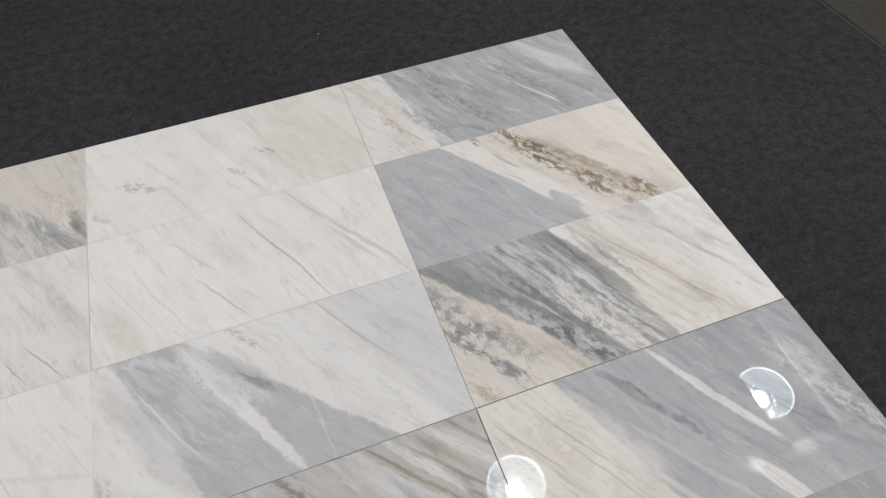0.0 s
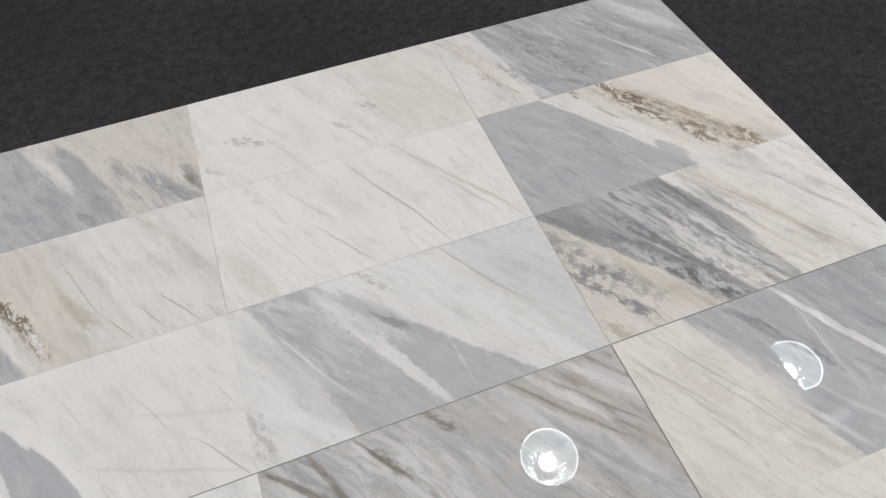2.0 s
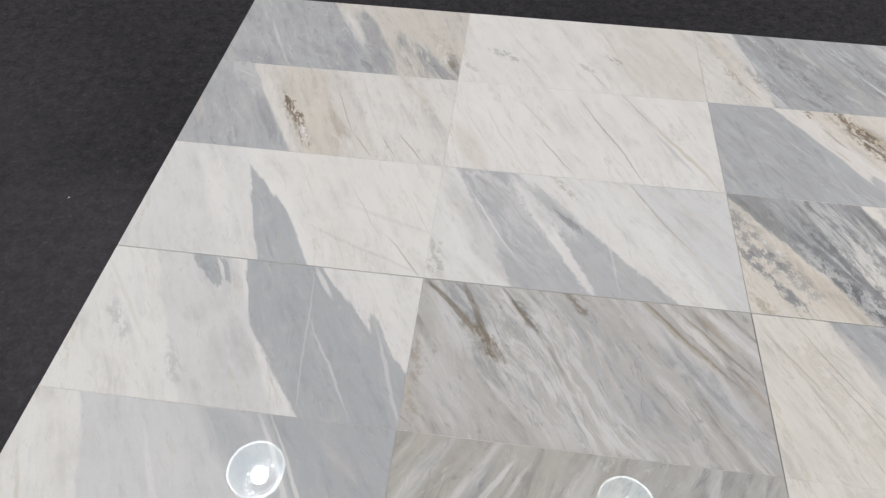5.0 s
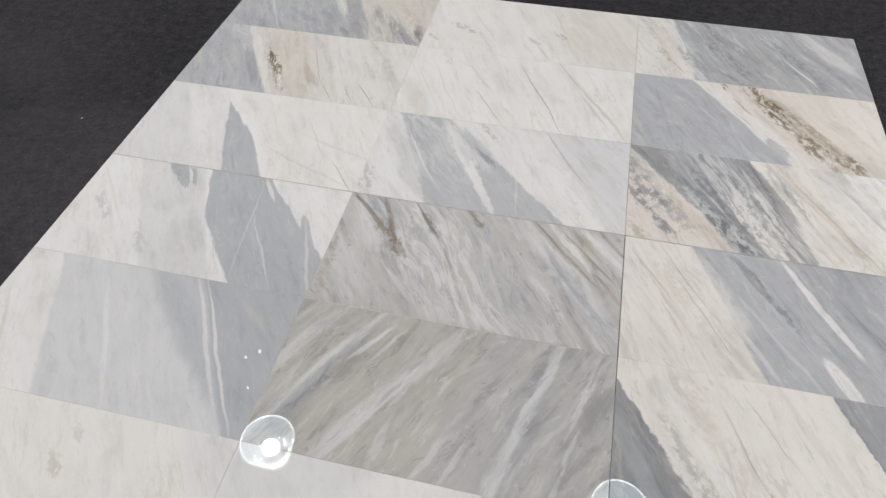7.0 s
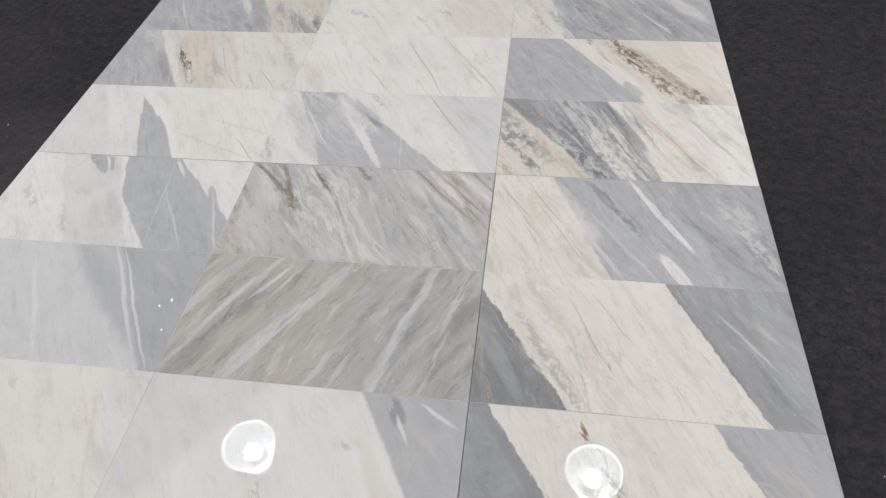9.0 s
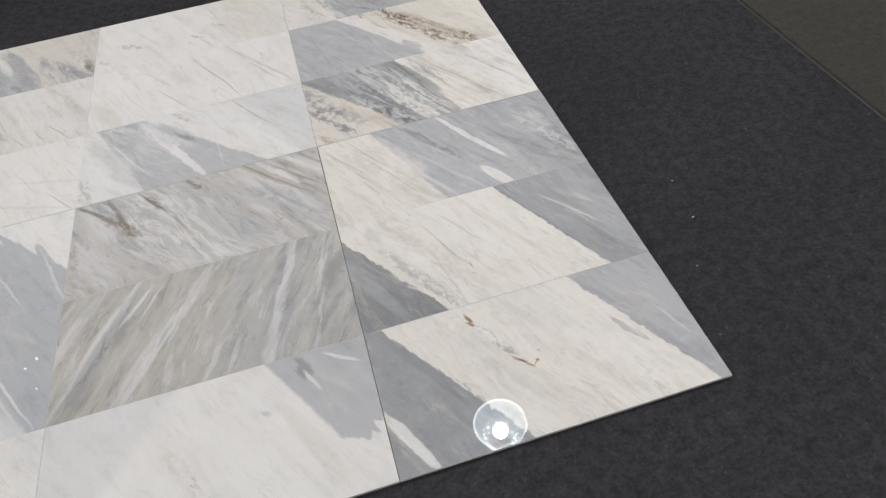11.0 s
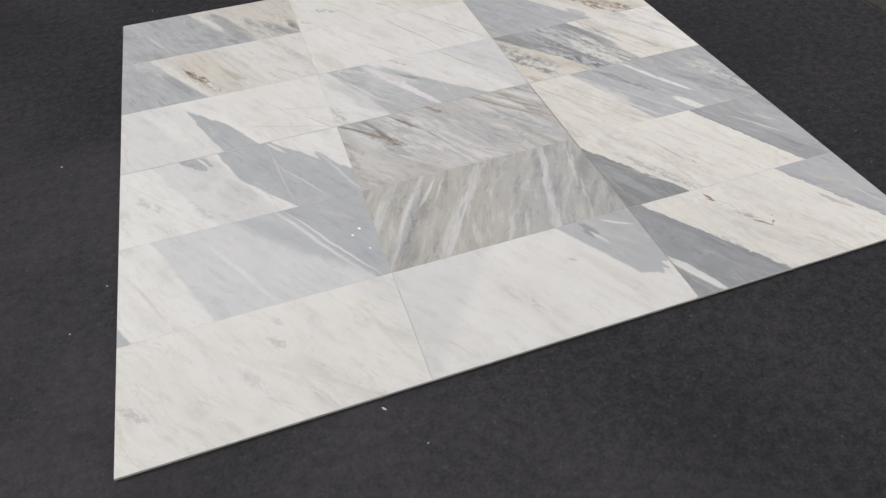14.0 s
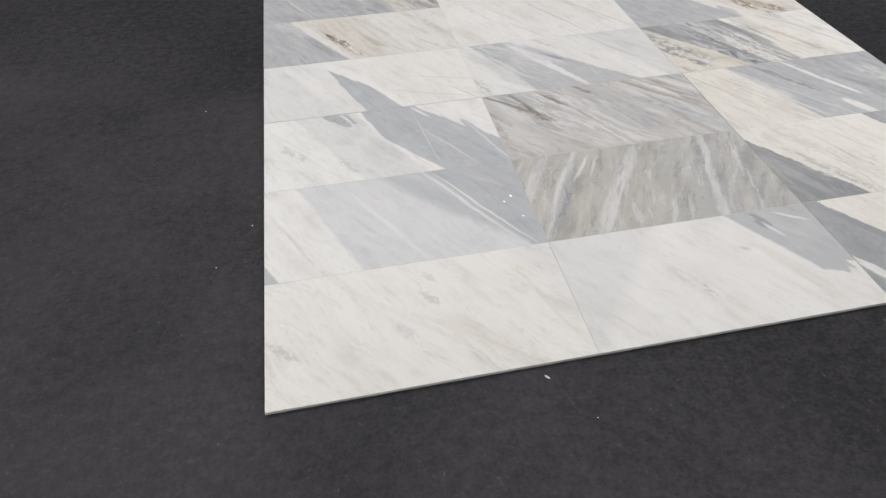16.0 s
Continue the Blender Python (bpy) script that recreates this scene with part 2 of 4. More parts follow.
        c = self.mix(self.math("MULTIPLY", self.ramp(self.fine, 0.48, 0.70), amount, clamp=True), self.colour, dark)
        c = self.mix(self.math("MULTIPLY", self.ramp(self.fine, 0.47, 0.30), amount, clamp=True), c, pale)
        c = self.mix(self.math("MULTIPLY", self.ramp(self.long, 0.52, 0.70), amount, clamp=True), c, dark)
        ridge = self.math("ABSOLUTE", self.math("SUBTRACT", self.long, 0.5))
        gate = self.ramp(self.noise(self.q, 6, 3), 0.48, 0.66)
        thread = self.math("MULTIPLY", self.ramp(ridge, 0.022, 0.0), gate)
        c = self.mix(self.math("MULTIPLY", thread, self.lines * 0.75), c, (0.46, 0.42, 0.37))
        hair = self.noise(self.mapping(self.along, loc=(1.9, 5.1, 0), scale=(6, 34, 1)), 1.0, 6, 0.7, distort=0.5)
        fray = self.ramp(self.noise(self.q, 20, 4, 0.7), 0.46, 0.62)
        crack = self.math("MULTIPLY", self.ramp(self.math("ABSOLUTE", self.math("SUBTRACT", hair, 0.47)), 0.010, 0.001), fray)
        gleam = self.math("MULTIPLY", self.ramp(self.math("ABSOLUTE", self.math("SUBTRACT", hair, 0.58)), 0.010, 0.001), fray)
        c = self.mix(self.math("MULTIPLY", crack, min(0.6, 1.5 * self.streak)), c, dark)
        c = self.mix(self.math("MULTIPLY", gleam, min(0.8, 2.2 * self.streak)), c, pale)
        grain = self.noise(self.q, 420, 3, 0.7)
        c = self.mix(self.ramp(grain, 0.3, 0.75, 0.0, 0.11), c, (0.35, 0.35, 0.35))
        c = self.mix(self.ramp(cloud, 0.48, 0.72, 0.0, 0.13), c, dark)
        c = self.mix(self.ramp(cloud, 0.48, 0.30, 0.0, 0.20), c, pale)
        vague = self.noise(self.mapping(self.along, loc=(3.7, 1.3, 0), scale=(8, 30, 1)), 1.0, 5, 0.66, distort=0.7)
        c = self.mix(self.ramp(vague, 0.50, 0.72, 0.0, min(0.26, 0.02 + 0.55 * self.streak)), c, dark)
        c = self.mix(self.ramp(vague, 0.46, 0.28, 0.0, 0.22), c, (0.66, 0.625, 0.575))
        for shift, width, colour, strength in (((0.7, 2.9, 0), 0.012, (0.47, 0.415, 0.325), 1.7), ((4.3, 0.4, 0), 0.009, (0.40, 0.385, 0.36), 1.1)):
            ridge = self.noise(self.mapping(self.along, loc=shift, scale=(2.6, 17, 1)), 1.0, 7, 0.60, distort=0.35)
            broken = self.ramp(self.noise(self.mapping(self.along, loc=shift, scale=(5, 11, 1)), 1.0, 4, 0.65), 0.47, 0.60)
            vein = self.math("MULTIPLY", self.ramp(self.math("ABSOLUTE", self.math("SUBTRACT", ridge, 0.53)), width, 0.001), broken)
            c = self.mix(self.math("MULTIPLY", vein, min(0.6, strength * self.lines)), c, self.mix(0.65, c, colour))
        dash = self.noise(self.mapping(self.along, loc=(2.2, 7.7, 0), scale=(17, 62, 1)), 1.0, 6, 0.70, distort=0.8)
        c = self.mix(self.math("MULTIPLY", self.ramp(dash, 0.585, 0.635), min(0.75, 1.5 * self.streak)), c, dark)
        c = self.mix(self.math("MULTIPLY", self.ramp(dash, 0.395, 0.35), min(0.6, 1.2 * self.streak)), c, pale)
        chip = self.math("MULTIPLY", self.ramp(self.noise(self.q, 95, 3, 0.6), 0.70, 0.76), self.ramp(cloud, 0.5, 0.6))
        c = self.mix(self.math("MULTIPLY", chip, 0.35), c, (0.8, 0.8, 0.79))
        self.bump(self.noise(self.q, 7, 1), 0.003, 0.002)
        return self.surface(c, self.ramp(grain, 0.2, 0.8, 0.002, 0.007))


def sawn_material():
    k = Mat("sawn_marble_edge")
    p = k.coords()
    n = k.noise(k.mapping(p, scale=(14, 14, 160)), 1.0, 4)
    return k.surface(k.mix(k.ramp(n, 0.3, 0.7), (0.46, 0.45, 0.43), (0.62, 0.61, 0.58)), 0.7)


SAWN = sawn_material()


def marble_tile(m, c, r, label):
    """A tile with a sharp polished top and sawn sides that draw in towards the back."""
    bm = bmesh.new()
    rings = []
    for inset, z in ((0.0035, 0.0), (0.0032, 0.0022), (0.0, 0.0034), (0.0, TH - 0.0003), (0.0003, TH)):
        x, y = TW / 2 - inset, TD / 2 - inset
        rings.append([bm.verts.new((u * x, v * y, z)) for u, v in ((-1, -1), (1, -1), (1, 1), (-1, 1))])
    for lo, hi in zip(rings, rings[1:]):
        for i in range(4):
            bm.faces.new((lo[i], lo[(i + 1) % 4], hi[(i + 1) % 4], hi[i])).material_index = 1
    bm.faces.new(rings[-1])
    bm.faces.new(list(reversed(rings[0]))).material_index = 1
    dx, dy, turn = random.uniform(-0.0002, 0.0002), random.uniform(-0.0002, 0.0002), random.uniform(-0.02, 0.02)
    lower = -0.0014 if r > 2 else 0.0
    side = (0.0013 if r > 2 else 0.0004) if c > 1 else 0.0
    words = label.split()
    thing("marble_tile", bm, (m.done(), SAWN), label + (" on black carpet" if len(words) < 10 else ""), "tile", "marble tiles laid as a panel",
          at=pose((c - 1) * PX + dx + side, (2.5 - r) * PY + dy + lower, 0.0, 0, 0, turn))


m = Marble("marble_far_west", (0.580, 0.552, 0.512), -63, 0.42, 0.3)
m.cut(T, 0.30, 0.10, 2, (0.134, 0.001, -66))
m.blob(T, 0.5, 0.5, 5, 0.189, -0.004, -55, 0.1892, 0.0987)
m.cut(G, 0.95, 0.012, 2, (0.025, -0.000, 125))
m.blob(G2, 0.35, 0.6, 2, -0.207, -0.117, -21, 0.0837, 0.0339)
m.blob(G2, 0.80, 0.35, 2, 0.067, -0.011, -64, 0.1566, 0.0287)
m.blob(W, 0.55, 0.4, 2, -0.001, 0.044, -59, 0.0970, 0.0159)
m.blob(G2, 0.6, 0.5, 5, 0.193, -0.071, -57, 0.1154, 0.0430)
m.blob(G2, 0.65, 0.5, 5, 0.259, -0.114, -41, 0.0854, 0.0311)
m.blob(B2, 0.45, 0.6, 3, 0.270, -0.050, -60, 0.0900, 0.0220)
m.blob(D2, 0.45, 0.6, 2, 0.270, -0.128, -38, 0.0592, 0.0140)
m.blob(D, 0.6, 0.5, 2, 0.290, -0.090, -65, 0.0431, 0.0126)
m.blob(D2, 0.6, 0.4, 1, 0.068, -0.123, -62, 0.0328, 0.0107)
m.blob(W, 0.6, 0.4, 3, 0.263, -0.071, -70, 0.0200, 0.0090)
m.blob(B, 0.5, 0.4, 1, 0.281, -0.087, -53, 0.0169, 0.0093)
m.blob(W, 0.35, 0.6, 1, -0.178, -0.052, -63, 0.1073, 0.0036)
marble_tile(m, 0, 0, "polished marble tile, pale blue-grey turning cream, dark smudges")

m = Marble("marble_second_west", (0.634, 0.612, 0.576), -65, 0.36, 0.45)
m.blob(T, 0.85, 0.3, 1, -0.031, 0.002, -65, 0.2074, 0.0547)
m.cut(W, 0.4, 0.02, 2, (0.095, 0.005, -66))
m.cut(G, 0.97, 0.008, 1, (-0.131, 0.002, 120))
m.blob(G2, 0.7, 0.4, 1, -0.209, 0.094, -51, 0.0389, 0.0205)
m.blob(G2, 0.6, 0.4, 2, -0.124, -0.047, -61, 0.1052, 0.0128)
m.blob(LG, 0.45, 0.7, 2, -0.215, 0.105, -46, 0.0851, 0.0267)
m.blob(W, 0.3, 0.6, 1, -0.222, 0.114, -20, 0.0330, 0.0024)
m.blob(W, 0.3, 0.6, 1, -0.185, -0.116, -65, 0.0345, 0.0036)
m.blob(C, 0.8, 0.4, 1, -0.114, -0.005, -61, 0.1561, 0.0137)
m.blob(B2, 0.6, 0.5, 3, -0.061, -0.038, -59, 0.1081, 0.0158)
m.blob(B, 0.95, 0.35, 3, -0.070, -0.013, -56, 0.0726, 0.0115)
m.blob(B, 0.8, 0.4, 3, -0.023, -0.095, -61, 0.0369, 0.0100)
m.blob(W, 0.95, 0.3, 3, -0.024, -0.091, -65, 0.0310, 0.0077)
m.blob(B2, 0.55, 0.5, 2, 0.049, -0.050, -61, 0.0659, 0.0131)
m.blob(W, 0.5, 0.5, 1, 0.076, -0.105, -58, 0.0230, 0.0116)
m.blob(T, 0.7, 0.6, 1, -0.035, 0.114, -57, 0.0363, 0.0196)
m.blob(B2, 0.55, 0.6, 1, 0.052, 0.003, -64, 0.0775, 0.0017)
m.blob(B2, 0.6, 0.6, 1, 0.118, -0.115, -56, 0.0368, 0.0016)
m.blob(B2, 0.7, 0.6, 1, 0.224, -0.104, -53, 0.0505, 0.0018)
m.blob(B2, 0.5, 0.6, 1, 0.176, -0.110, -59, 0.0366, 0.0016)
m.blob(T, 0.8, 0.6, 1, 0.204, 0.095, -51, 0.0818, 0.0048)
m.blob(T, 0.5, 0.6, 1, 0.286, -0.015, -57, 0.0555, 0.0036)
m.blob(T, 0.5, 0.6, 1, 0.105, 0.038, -66, 0.0988, 0.0036)
marble_tile(m, 0, 1, "polished marble tile, grey edge beside tan stone with a rusty vein")

m = Marble("marble_third_west", (0.726, 0.717, 0.694), -60, 0.2, 0.3)
m.cut(LG, 0.55, 0.03, 1, (-0.183, 0.003, 117))
m.cut(LG, 0.45, 0.03, 1, (-0.066, 0.006, 116))
m.blob(W, 0.6, 0.5, 1, -0.166, 0.030, -60, 0.1309, 0.0233)
m.cut(C, 0.25, 0.03, 1, (0.046, 0.004, -62))
m.cut(D3, 0.97, 0.006, 4, (-0.089, 0.027, -72), (-0.052, -0.079, -67), (-0.044, 0.025, 134), (0.036, -0.079, 120))
m.blob(D3, 0.8, 0.6, 1, -0.089, 0.048, -64, 0.0485, 0.0060)
m.blob(D3, 0.8, 0.6, 1, -0.063, 0.029, -58, 0.0466, 0.0060)
m.blob(G2, 0.45, 0.6, 1, -0.004, -0.122, -64, 0.0308, 0.0024)
m.blob(T, 0.6, 0.6, 1, 0.158, 0.008, -58, 0.0759, 0.0019)
m.blob(B2, 0.55, 0.6, 1, 0.260, -0.110, -50, 0.0612, 0.0018)
m.blob(T, 0.5, 0.6, 1, 0.023, 0.063, -61, 0.0424, 0.0018)
m.blob(T, 0.5, 0.6, 1, 0.124, -0.099, -64, 0.0460, 0.0019)
m.blob(G, 0.22, 0.6, 1, 0.179, -0.102, -21, 0.1315, 0.0036)
m.blob(G, 0.18, 0.6, 1, 0.214, -0.014, -17, 0.0978, 0.0048)
m.blob(T, 0.45, 0.6, 1, 0.280, -0.006, -61, 0.0564, 0.0018)
marble_tile(m, 0, 2, "polished white marble tile with a dark grey flame-shaped patch")

m = Marble("marble_fourth_west", (0.718, 0.711, 0.692), -59, 0.24, 0.25)
m.cut(LG, 0.75, 0.012, 1, (-0.152, 0.019, -63))
m.cut(W, 0.8, 0.014, 1, (0.011, 0.012, -63))
m.cut(W, 0.7, 0.02, 1, (0.243, 0.063, -53))
m.cut(D3, 0.97, 0.006, 4, (-0.023, 0.090, -71), (0.057, -0.050, -52), (0.209, 0.048, 135))
m.blob(D3, 0.8, 0.2, 4, 0.259, -0.021, -65, 0.0903, 0.0133)
m.blob(D3, 0.95, 0.15, 4, -0.100, 0.125, -41, 0.0576, 0.0231)
m.blob(W, 0.8, 0.6, 1, -0.081, 0.124, -59, 0.0338, 0.0036)
m.blob(LG, 0.4, 0.6, 1, 0.116, 0.001, -83, 0.1401, 0.0019)
m.blob(LG, 0.6, 0.6, 1, 0.167, -0.051, -58, 0.0957, 0.0024)
m.blob(W, 0.7, 0.6, 1, 0.120, 0.119, -58, 0.0376, 0.0048)
m.blob(LG, 0.6, 0.6, 1, 0.272, -0.059, -68, 0.0947, 0.0036)
m.blob(LG, 0.55, 0.6, 1, 0.175, 0.091, -60, 0.0260, 0.0036)
m.blob(G, 0.35, 0.6, 1, 0.045, -0.018, -64, 0.1323, 0.0018)
m.blob(T, 0.35, 0.6, 1, -0.233, 0.038, -48, 0.1064, 0.0036)
m.blob(G, 0.45, 0.7, 3, -0.230, -0.008, -52, 0.0502, 0.0141)
m.blob(G, 0.45, 0.7, 3, -0.096, -0.084, -59, 0.0371, 0.0125)
marble_tile(m, 0, 3, "polished white marble tile with a broad dark grey diagonal field")

m = Marble("marble_fifth_west", (0.718, 0.711, 0.692), -56, 0.2, 0.25)
m.cut(LG2, 0.85, 0.012, 1, (-0.166, 0.004, -66))
m.cut(D3, 0.55, 0.03, 1, (0.087, 0.036, -45))
m.cut(D3, 0.97, 0.010, 1, (0.179, 0.006, -60))
m.blob(D3, 0.5, 0.5, 1, 0.080, 0.061, -45, 0.1416, 0.0302)
m.blob(W, 0.6, 0.6, 1, 0.157, 0.026, -59, 0.1547, 0.0042)
m.blob(W, 0.65, 0.6, 1, 0.189, 0.007, -59, 0.1732, 0.0030)
m.blob(W, 0.45, 0.6, 1, -0.030, -0.026, -61, 0.1421, 0.0048)
m.blob(W, 0.35, 0.6, 1, -0.205, 0.059, -62, 0.0963, 0.0072)
m.cut(D3, 0.9, 0.006, 0, (-0.290, -0.126, 118))
m.blob(T, 0.5, 0.6, 1, -0.240, -0.038, -61, 0.0900, 0.0036)
m.blob(LG, 0.5, 0.6, 1, 0.206, -0.116, -50, 0.0683, 0.0048)
# Three white specks: the sparkle of small pits, painted into the stone colour.
m.blob(GLINT, 1, 0.3, 0, 0.268, 0.018, -57, 0.0050, 0.0026)
m.blob(GLINT, 1, 0.3, 0, 0.247, 0.001, -51, 0.0037, 0.0017)
m.blob(GLINT, 1, 0.3, 0, 0.277, -0.057, -51, 0.0035, 0.0017)
marble_tile(m, 0, 4, "polished pale grey marble tile with dark corner, white veins")

m = Marble("marble_near_west", (0.715, 0.70, 0.67), -55, 0.2, 0.3)
m.cut(LG, 0.45, 0.03, 1, (0.261, 0.029, -66))
m.blob(B2, 0.35, 0.6, 3, 0.023, 0.048, -53, 0.0262, 0.0106)
m.blob(G, 0.3, 0.6, 3, 0.034, 0.099, -51, 0.0217, 0.0099)
m.blob(G2, 0.4, 0.7, 3, -0.272, -0.029, -40, 0.0375, 0.0094)
m.blob(T, 0.25, 0.6, 1, -0.023, 0.000, -43, 0.1327, 0.0060)
m.blob(T, 0.25, 0.6, 1, 0.076, -0.056, -36, 0.1585, 0.0072)
m.blob(T, 0.3, 0.6, 1, 0.145, -0.103, -37, 0.0804, 0.0036)
m.blob(G, 0.3, 0.7, 3, -0.033, -0.033, -55, 0.0398, 0.0114)
m.blob(T, 0.35, 0.6, 1, -0.157, -0.111, -48, 0.0612, 0.0048)
m.blob(T, 0.35, 0.6, 1, 0.246, 0.003, -69, 0.1196, 0.0048)
m.blob(T, 0.25, 0.8, 1, 0.088, -0.042, -34, 0.0719, 0.0154)
marble_tile(m, 0, 5, "polished creamy white marble tile with faint tan veins")

m = Marble("marble_far_middle", (0.723, 0.707, 0.681), -63, 0.18, 0.3)
m.cut(T, 0.40, 0.14, 2, (0.117, 0.005, -68))
m.blob(T, 0.3, 0.6, 5, 0.158, -0.000, -52, 0.1879, 0.0817)
m.blob(T, 0.35, 0.5, 1, 0.141, -0.045, -61, 0.0875, 0.0373)
m.blob(T, 0.7, 0.6, 1, 0.080, 0.058, -67, 0.0684, 0.0036)
m.blob(T, 0.5, 0.6, 1, 0.259, 0.004, -64, 0.1229, 0.0036)
m.blob(G2, 0.55, 0.5, 3, -0.188, -0.031, -26, 0.0573, 0.0131)
m.blob(G2, 0.6, 0.5, 3, 0.084, -0.009, -41, 0.0284, 0.0080)
m.blob(G2, 0.45, 0.5, 3, 0.014, -0.058, -39, 0.0268, 0.0091)
m.blob(G, 0.5, 0.5, 3, -0.275, -0.095, -38, 0.0245, 0.0066)
m.blob(T, 0.55, 0.6, 1, -0.117, -0.096, -61, 0.0666, 0.0024)
m.blob(T, 0.5, 0.6, 1, -0.146, 0.004, -56, 0.0803, 0.0024)
m.blob(G, 0.4, 0.6, 1, 0.046, -0.106, -59, 0.0422, 0.0030)
marble_tile(m, 1, 0, "polished white marble tile with squiggly grey veins, beige end")

m = Marble("marble_second_middle", (0.725, 0.712, 0.689), -64, 0.18, 0.4)
m.blob(T, 0.5, 0.6, 1, -0.255, -0.087, -61, 0.0903, 0.0247)
m.cut(T, 0.3, 0.004, 0, (-0.295, -0.120, 108))
m.blob(G2, 0.55, 0.6, 1, 0.070, -0.019, -63, 0.1494, 0.0022)
m.blob(B2, 0.4, 0.6, 1, 0.135, 0.094, -57, 0.0746, 0.0019)
m.blob(T, 0.9, 0.6, 1, 0.227, -0.041, -58, 0.1319, 0.0048)
m.blob(T, 0.6, 0.6, 1, -0.102, 0.040, -54, 0.0711, 0.0030)
m.blob(B2, 0.5, 0.6, 1, -0.059, -0.081, -54, 0.0774, 0.0019)
m.blob(T, 0.5, 0.6, 1, -0.183, -0.029, -65, 0.1009, 0.0024)
m.blob(G, 0.35, 0.6, 1, 0.208, -0.043, -62, 0.0736, 0.0048)
m.blob(T, 0.5, 0.6, 1, -0.239, -0.027, -62, 0.0834, 0.0024)
marble_tile(m, 1, 1, "polished white marble tile with long fine diagonal veins")

m = Marble("marble_third_middle", (0.698, 0.691, 0.675), -55, 0.26, 0.3)
m.cut(LG2, 0.65, 0.01, 1, (0.179, 0.014, -62))
m.cut(G, 0.85, 0.010, 7, (-0.205, -0.001, -66), (0.027, -0.011, 136))
m.blob(G2, 0.3, 0.6, 2, -0.188, -0.024, -67, 0.1132, 0.0328)
m.blob(LG, 0.6, 0.9, 2, -0.201, 0.128, -21, 0.0913, 0.0066)
m.blob(LG, 0.45, 0.7, 5, -0.169, 0.032, -54, 0.1576, 0.0760)
m.blob(W, 0.80, 0.35, 7, -0.065, -0.010, -60, 0.1751, 0.0120)
m.blob(W, 0.70, 0.5, 3, -0.095, 0.045, -58, 0.1000, 0.0200)
m.blob(LG, 0.60, 0.5, 3, -0.080, 0.060, -50, 0.1000, 0.0300)
m.blob(LG, 0.5, 0.5, 2, -0.080, 0.074, -56, 0.0938, 0.0219)
m.blob(G, 0.6, 0.5, 2, -0.059, 0.070, -44, 0.0663, 0.0167)
m.blob(D2, 0.7, 0.6, 2, -0.026, 0.023, -43, 0.0301, 0.0072)
m.blob(W, 0.6, 0.6, 1, -0.185, 0.003, -60, 0.0930, 0.0024)
m.blob(LG, 0.5, 0.5, 1, -0.200, -0.051, -68, 0.0944, 0.0254)
m.blob(B2, 0.5, 0.5, 3, -0.036, 0.120, -51, 0.0473, 0.0073)
m.blob(B2, 0.5, 0.6, 1, 0.117, 0.128, -58, 0.0291, 0.0024)
m.blob(B2, 0.45, 0.6, 1, 0.169, 0.045, -57, 0.0827, 0.0026)
m.blob(T, 0.4, 0.6, 1, 0.241, -0.074, -59, 0.0839, 0.0048)
m.blob(LG, 0.5, 0.6, 1, 0.055, -0.059, -83, 0.0808, 0.0024)
m.blob(G2, 0.55, 0.7, 3, -0.285, -0.100, -75, 0.0459, 0.0105)
m.blob(B2, 0.5, 0.6, 3, -0.294, -0.127, -64, 0.0223, 0.0074)
marble_tile(m, 1, 2, "polished white marble tile with two cloudy mid-grey fields")

m = Marble("marble_fourth_middle", (0.455, 0.442, 0.425), -56, 0.75, 0.45)
m.blob(LG, 0.8, 0.6, 5, -0.042, -0.005, -36, 0.2569, 0.1041)
m.blob(LG, 0.45, 0.6, 2, -0.247, -0.058, -58, 0.0913, 0.0336)
m.blob(G2, 0.55, 0.5, 5, 0.055, -0.003, -57, 0.1513, 0.0544)
m.blob(G2, 0.5, 0.5, 2, 0.230, -0.038, -52, 0.1057, 0.0230)
m.blob(LG, 0.6, 0.5, 2, 0.181, 0.031, -51, 0.1575, 0.0258)
m.blob(G2, 0.5, 0.5, 2, -0.207, 0.118, -53, 0.0671, 0.0204)
m.blob(LG, 0.5, 0.5, 2, -0.237, 0.066, -59, 0.0843, 0.0256)
m.blob(G2, 0.65, 0.5, 1, -0.222, 0.100, -52, 0.0600, 0.0200)
m.blob(LG, 0.5, 0.6, 1, -0.226, 0.118, -52, 0.0340, 0.0050)
m.blob(OB, 0.75, 0.45, 1, -0.240, 0.092, -45, 0.0880, 0.0055)
m.blob(OB, 0.70, 0.45, 1, -0.202, 0.092, -64, 0.0680, 0.0060)
m.blob(OB, 0.60, 0.40, 0, -0.176, 0.030, -48, 0.0480, 0.0130)
m.blob(OB, 0.85, 0.50, 3, -0.182, 0.036, -48, 0.0620, 0.0165)
m.blob(LG, 0.55, 0.40, 3, -0.196, 0.038, -47, 0.0300, 0.0070)
m.blob(OB, 0.65, 0.50, 1, -0.122, 0.108, -54, 0.0560, 0.0050)
m.blob(OB, 0.55, 0.50, 3, -0.108, 0.094, -52, 0.0420, 0.0120)
m.blob(W, 0.55, 0.50, 1, -0.136, 0.118, -54, 0.0400, 0.0045)
m.blob(OB, 0.70, 0.50, 3, -0.018, 0.134, -50, 0.0330, 0.0110)
m.blob(OB, 0.40, 0.50, 1, -0.014, 0.128, -50, 0.0300, 0.0035)
m.blob(B2, 0.55, 0.50, 2, 0.165, 0.088, -46, 0.1100, 0.0070)
m.blob(OB, 0.60, 0.60, 1, 0.172, 0.086, -46, 0.1150, 0.0028)
m.blob(W, 0.65, 0.50, 2, 0.196, 0.092, -47, 0.1000, 0.0070)
m.blob(OB, 0.60, 0.60, 1, 0.222, 0.086, -47, 0.0950, 0.0030)
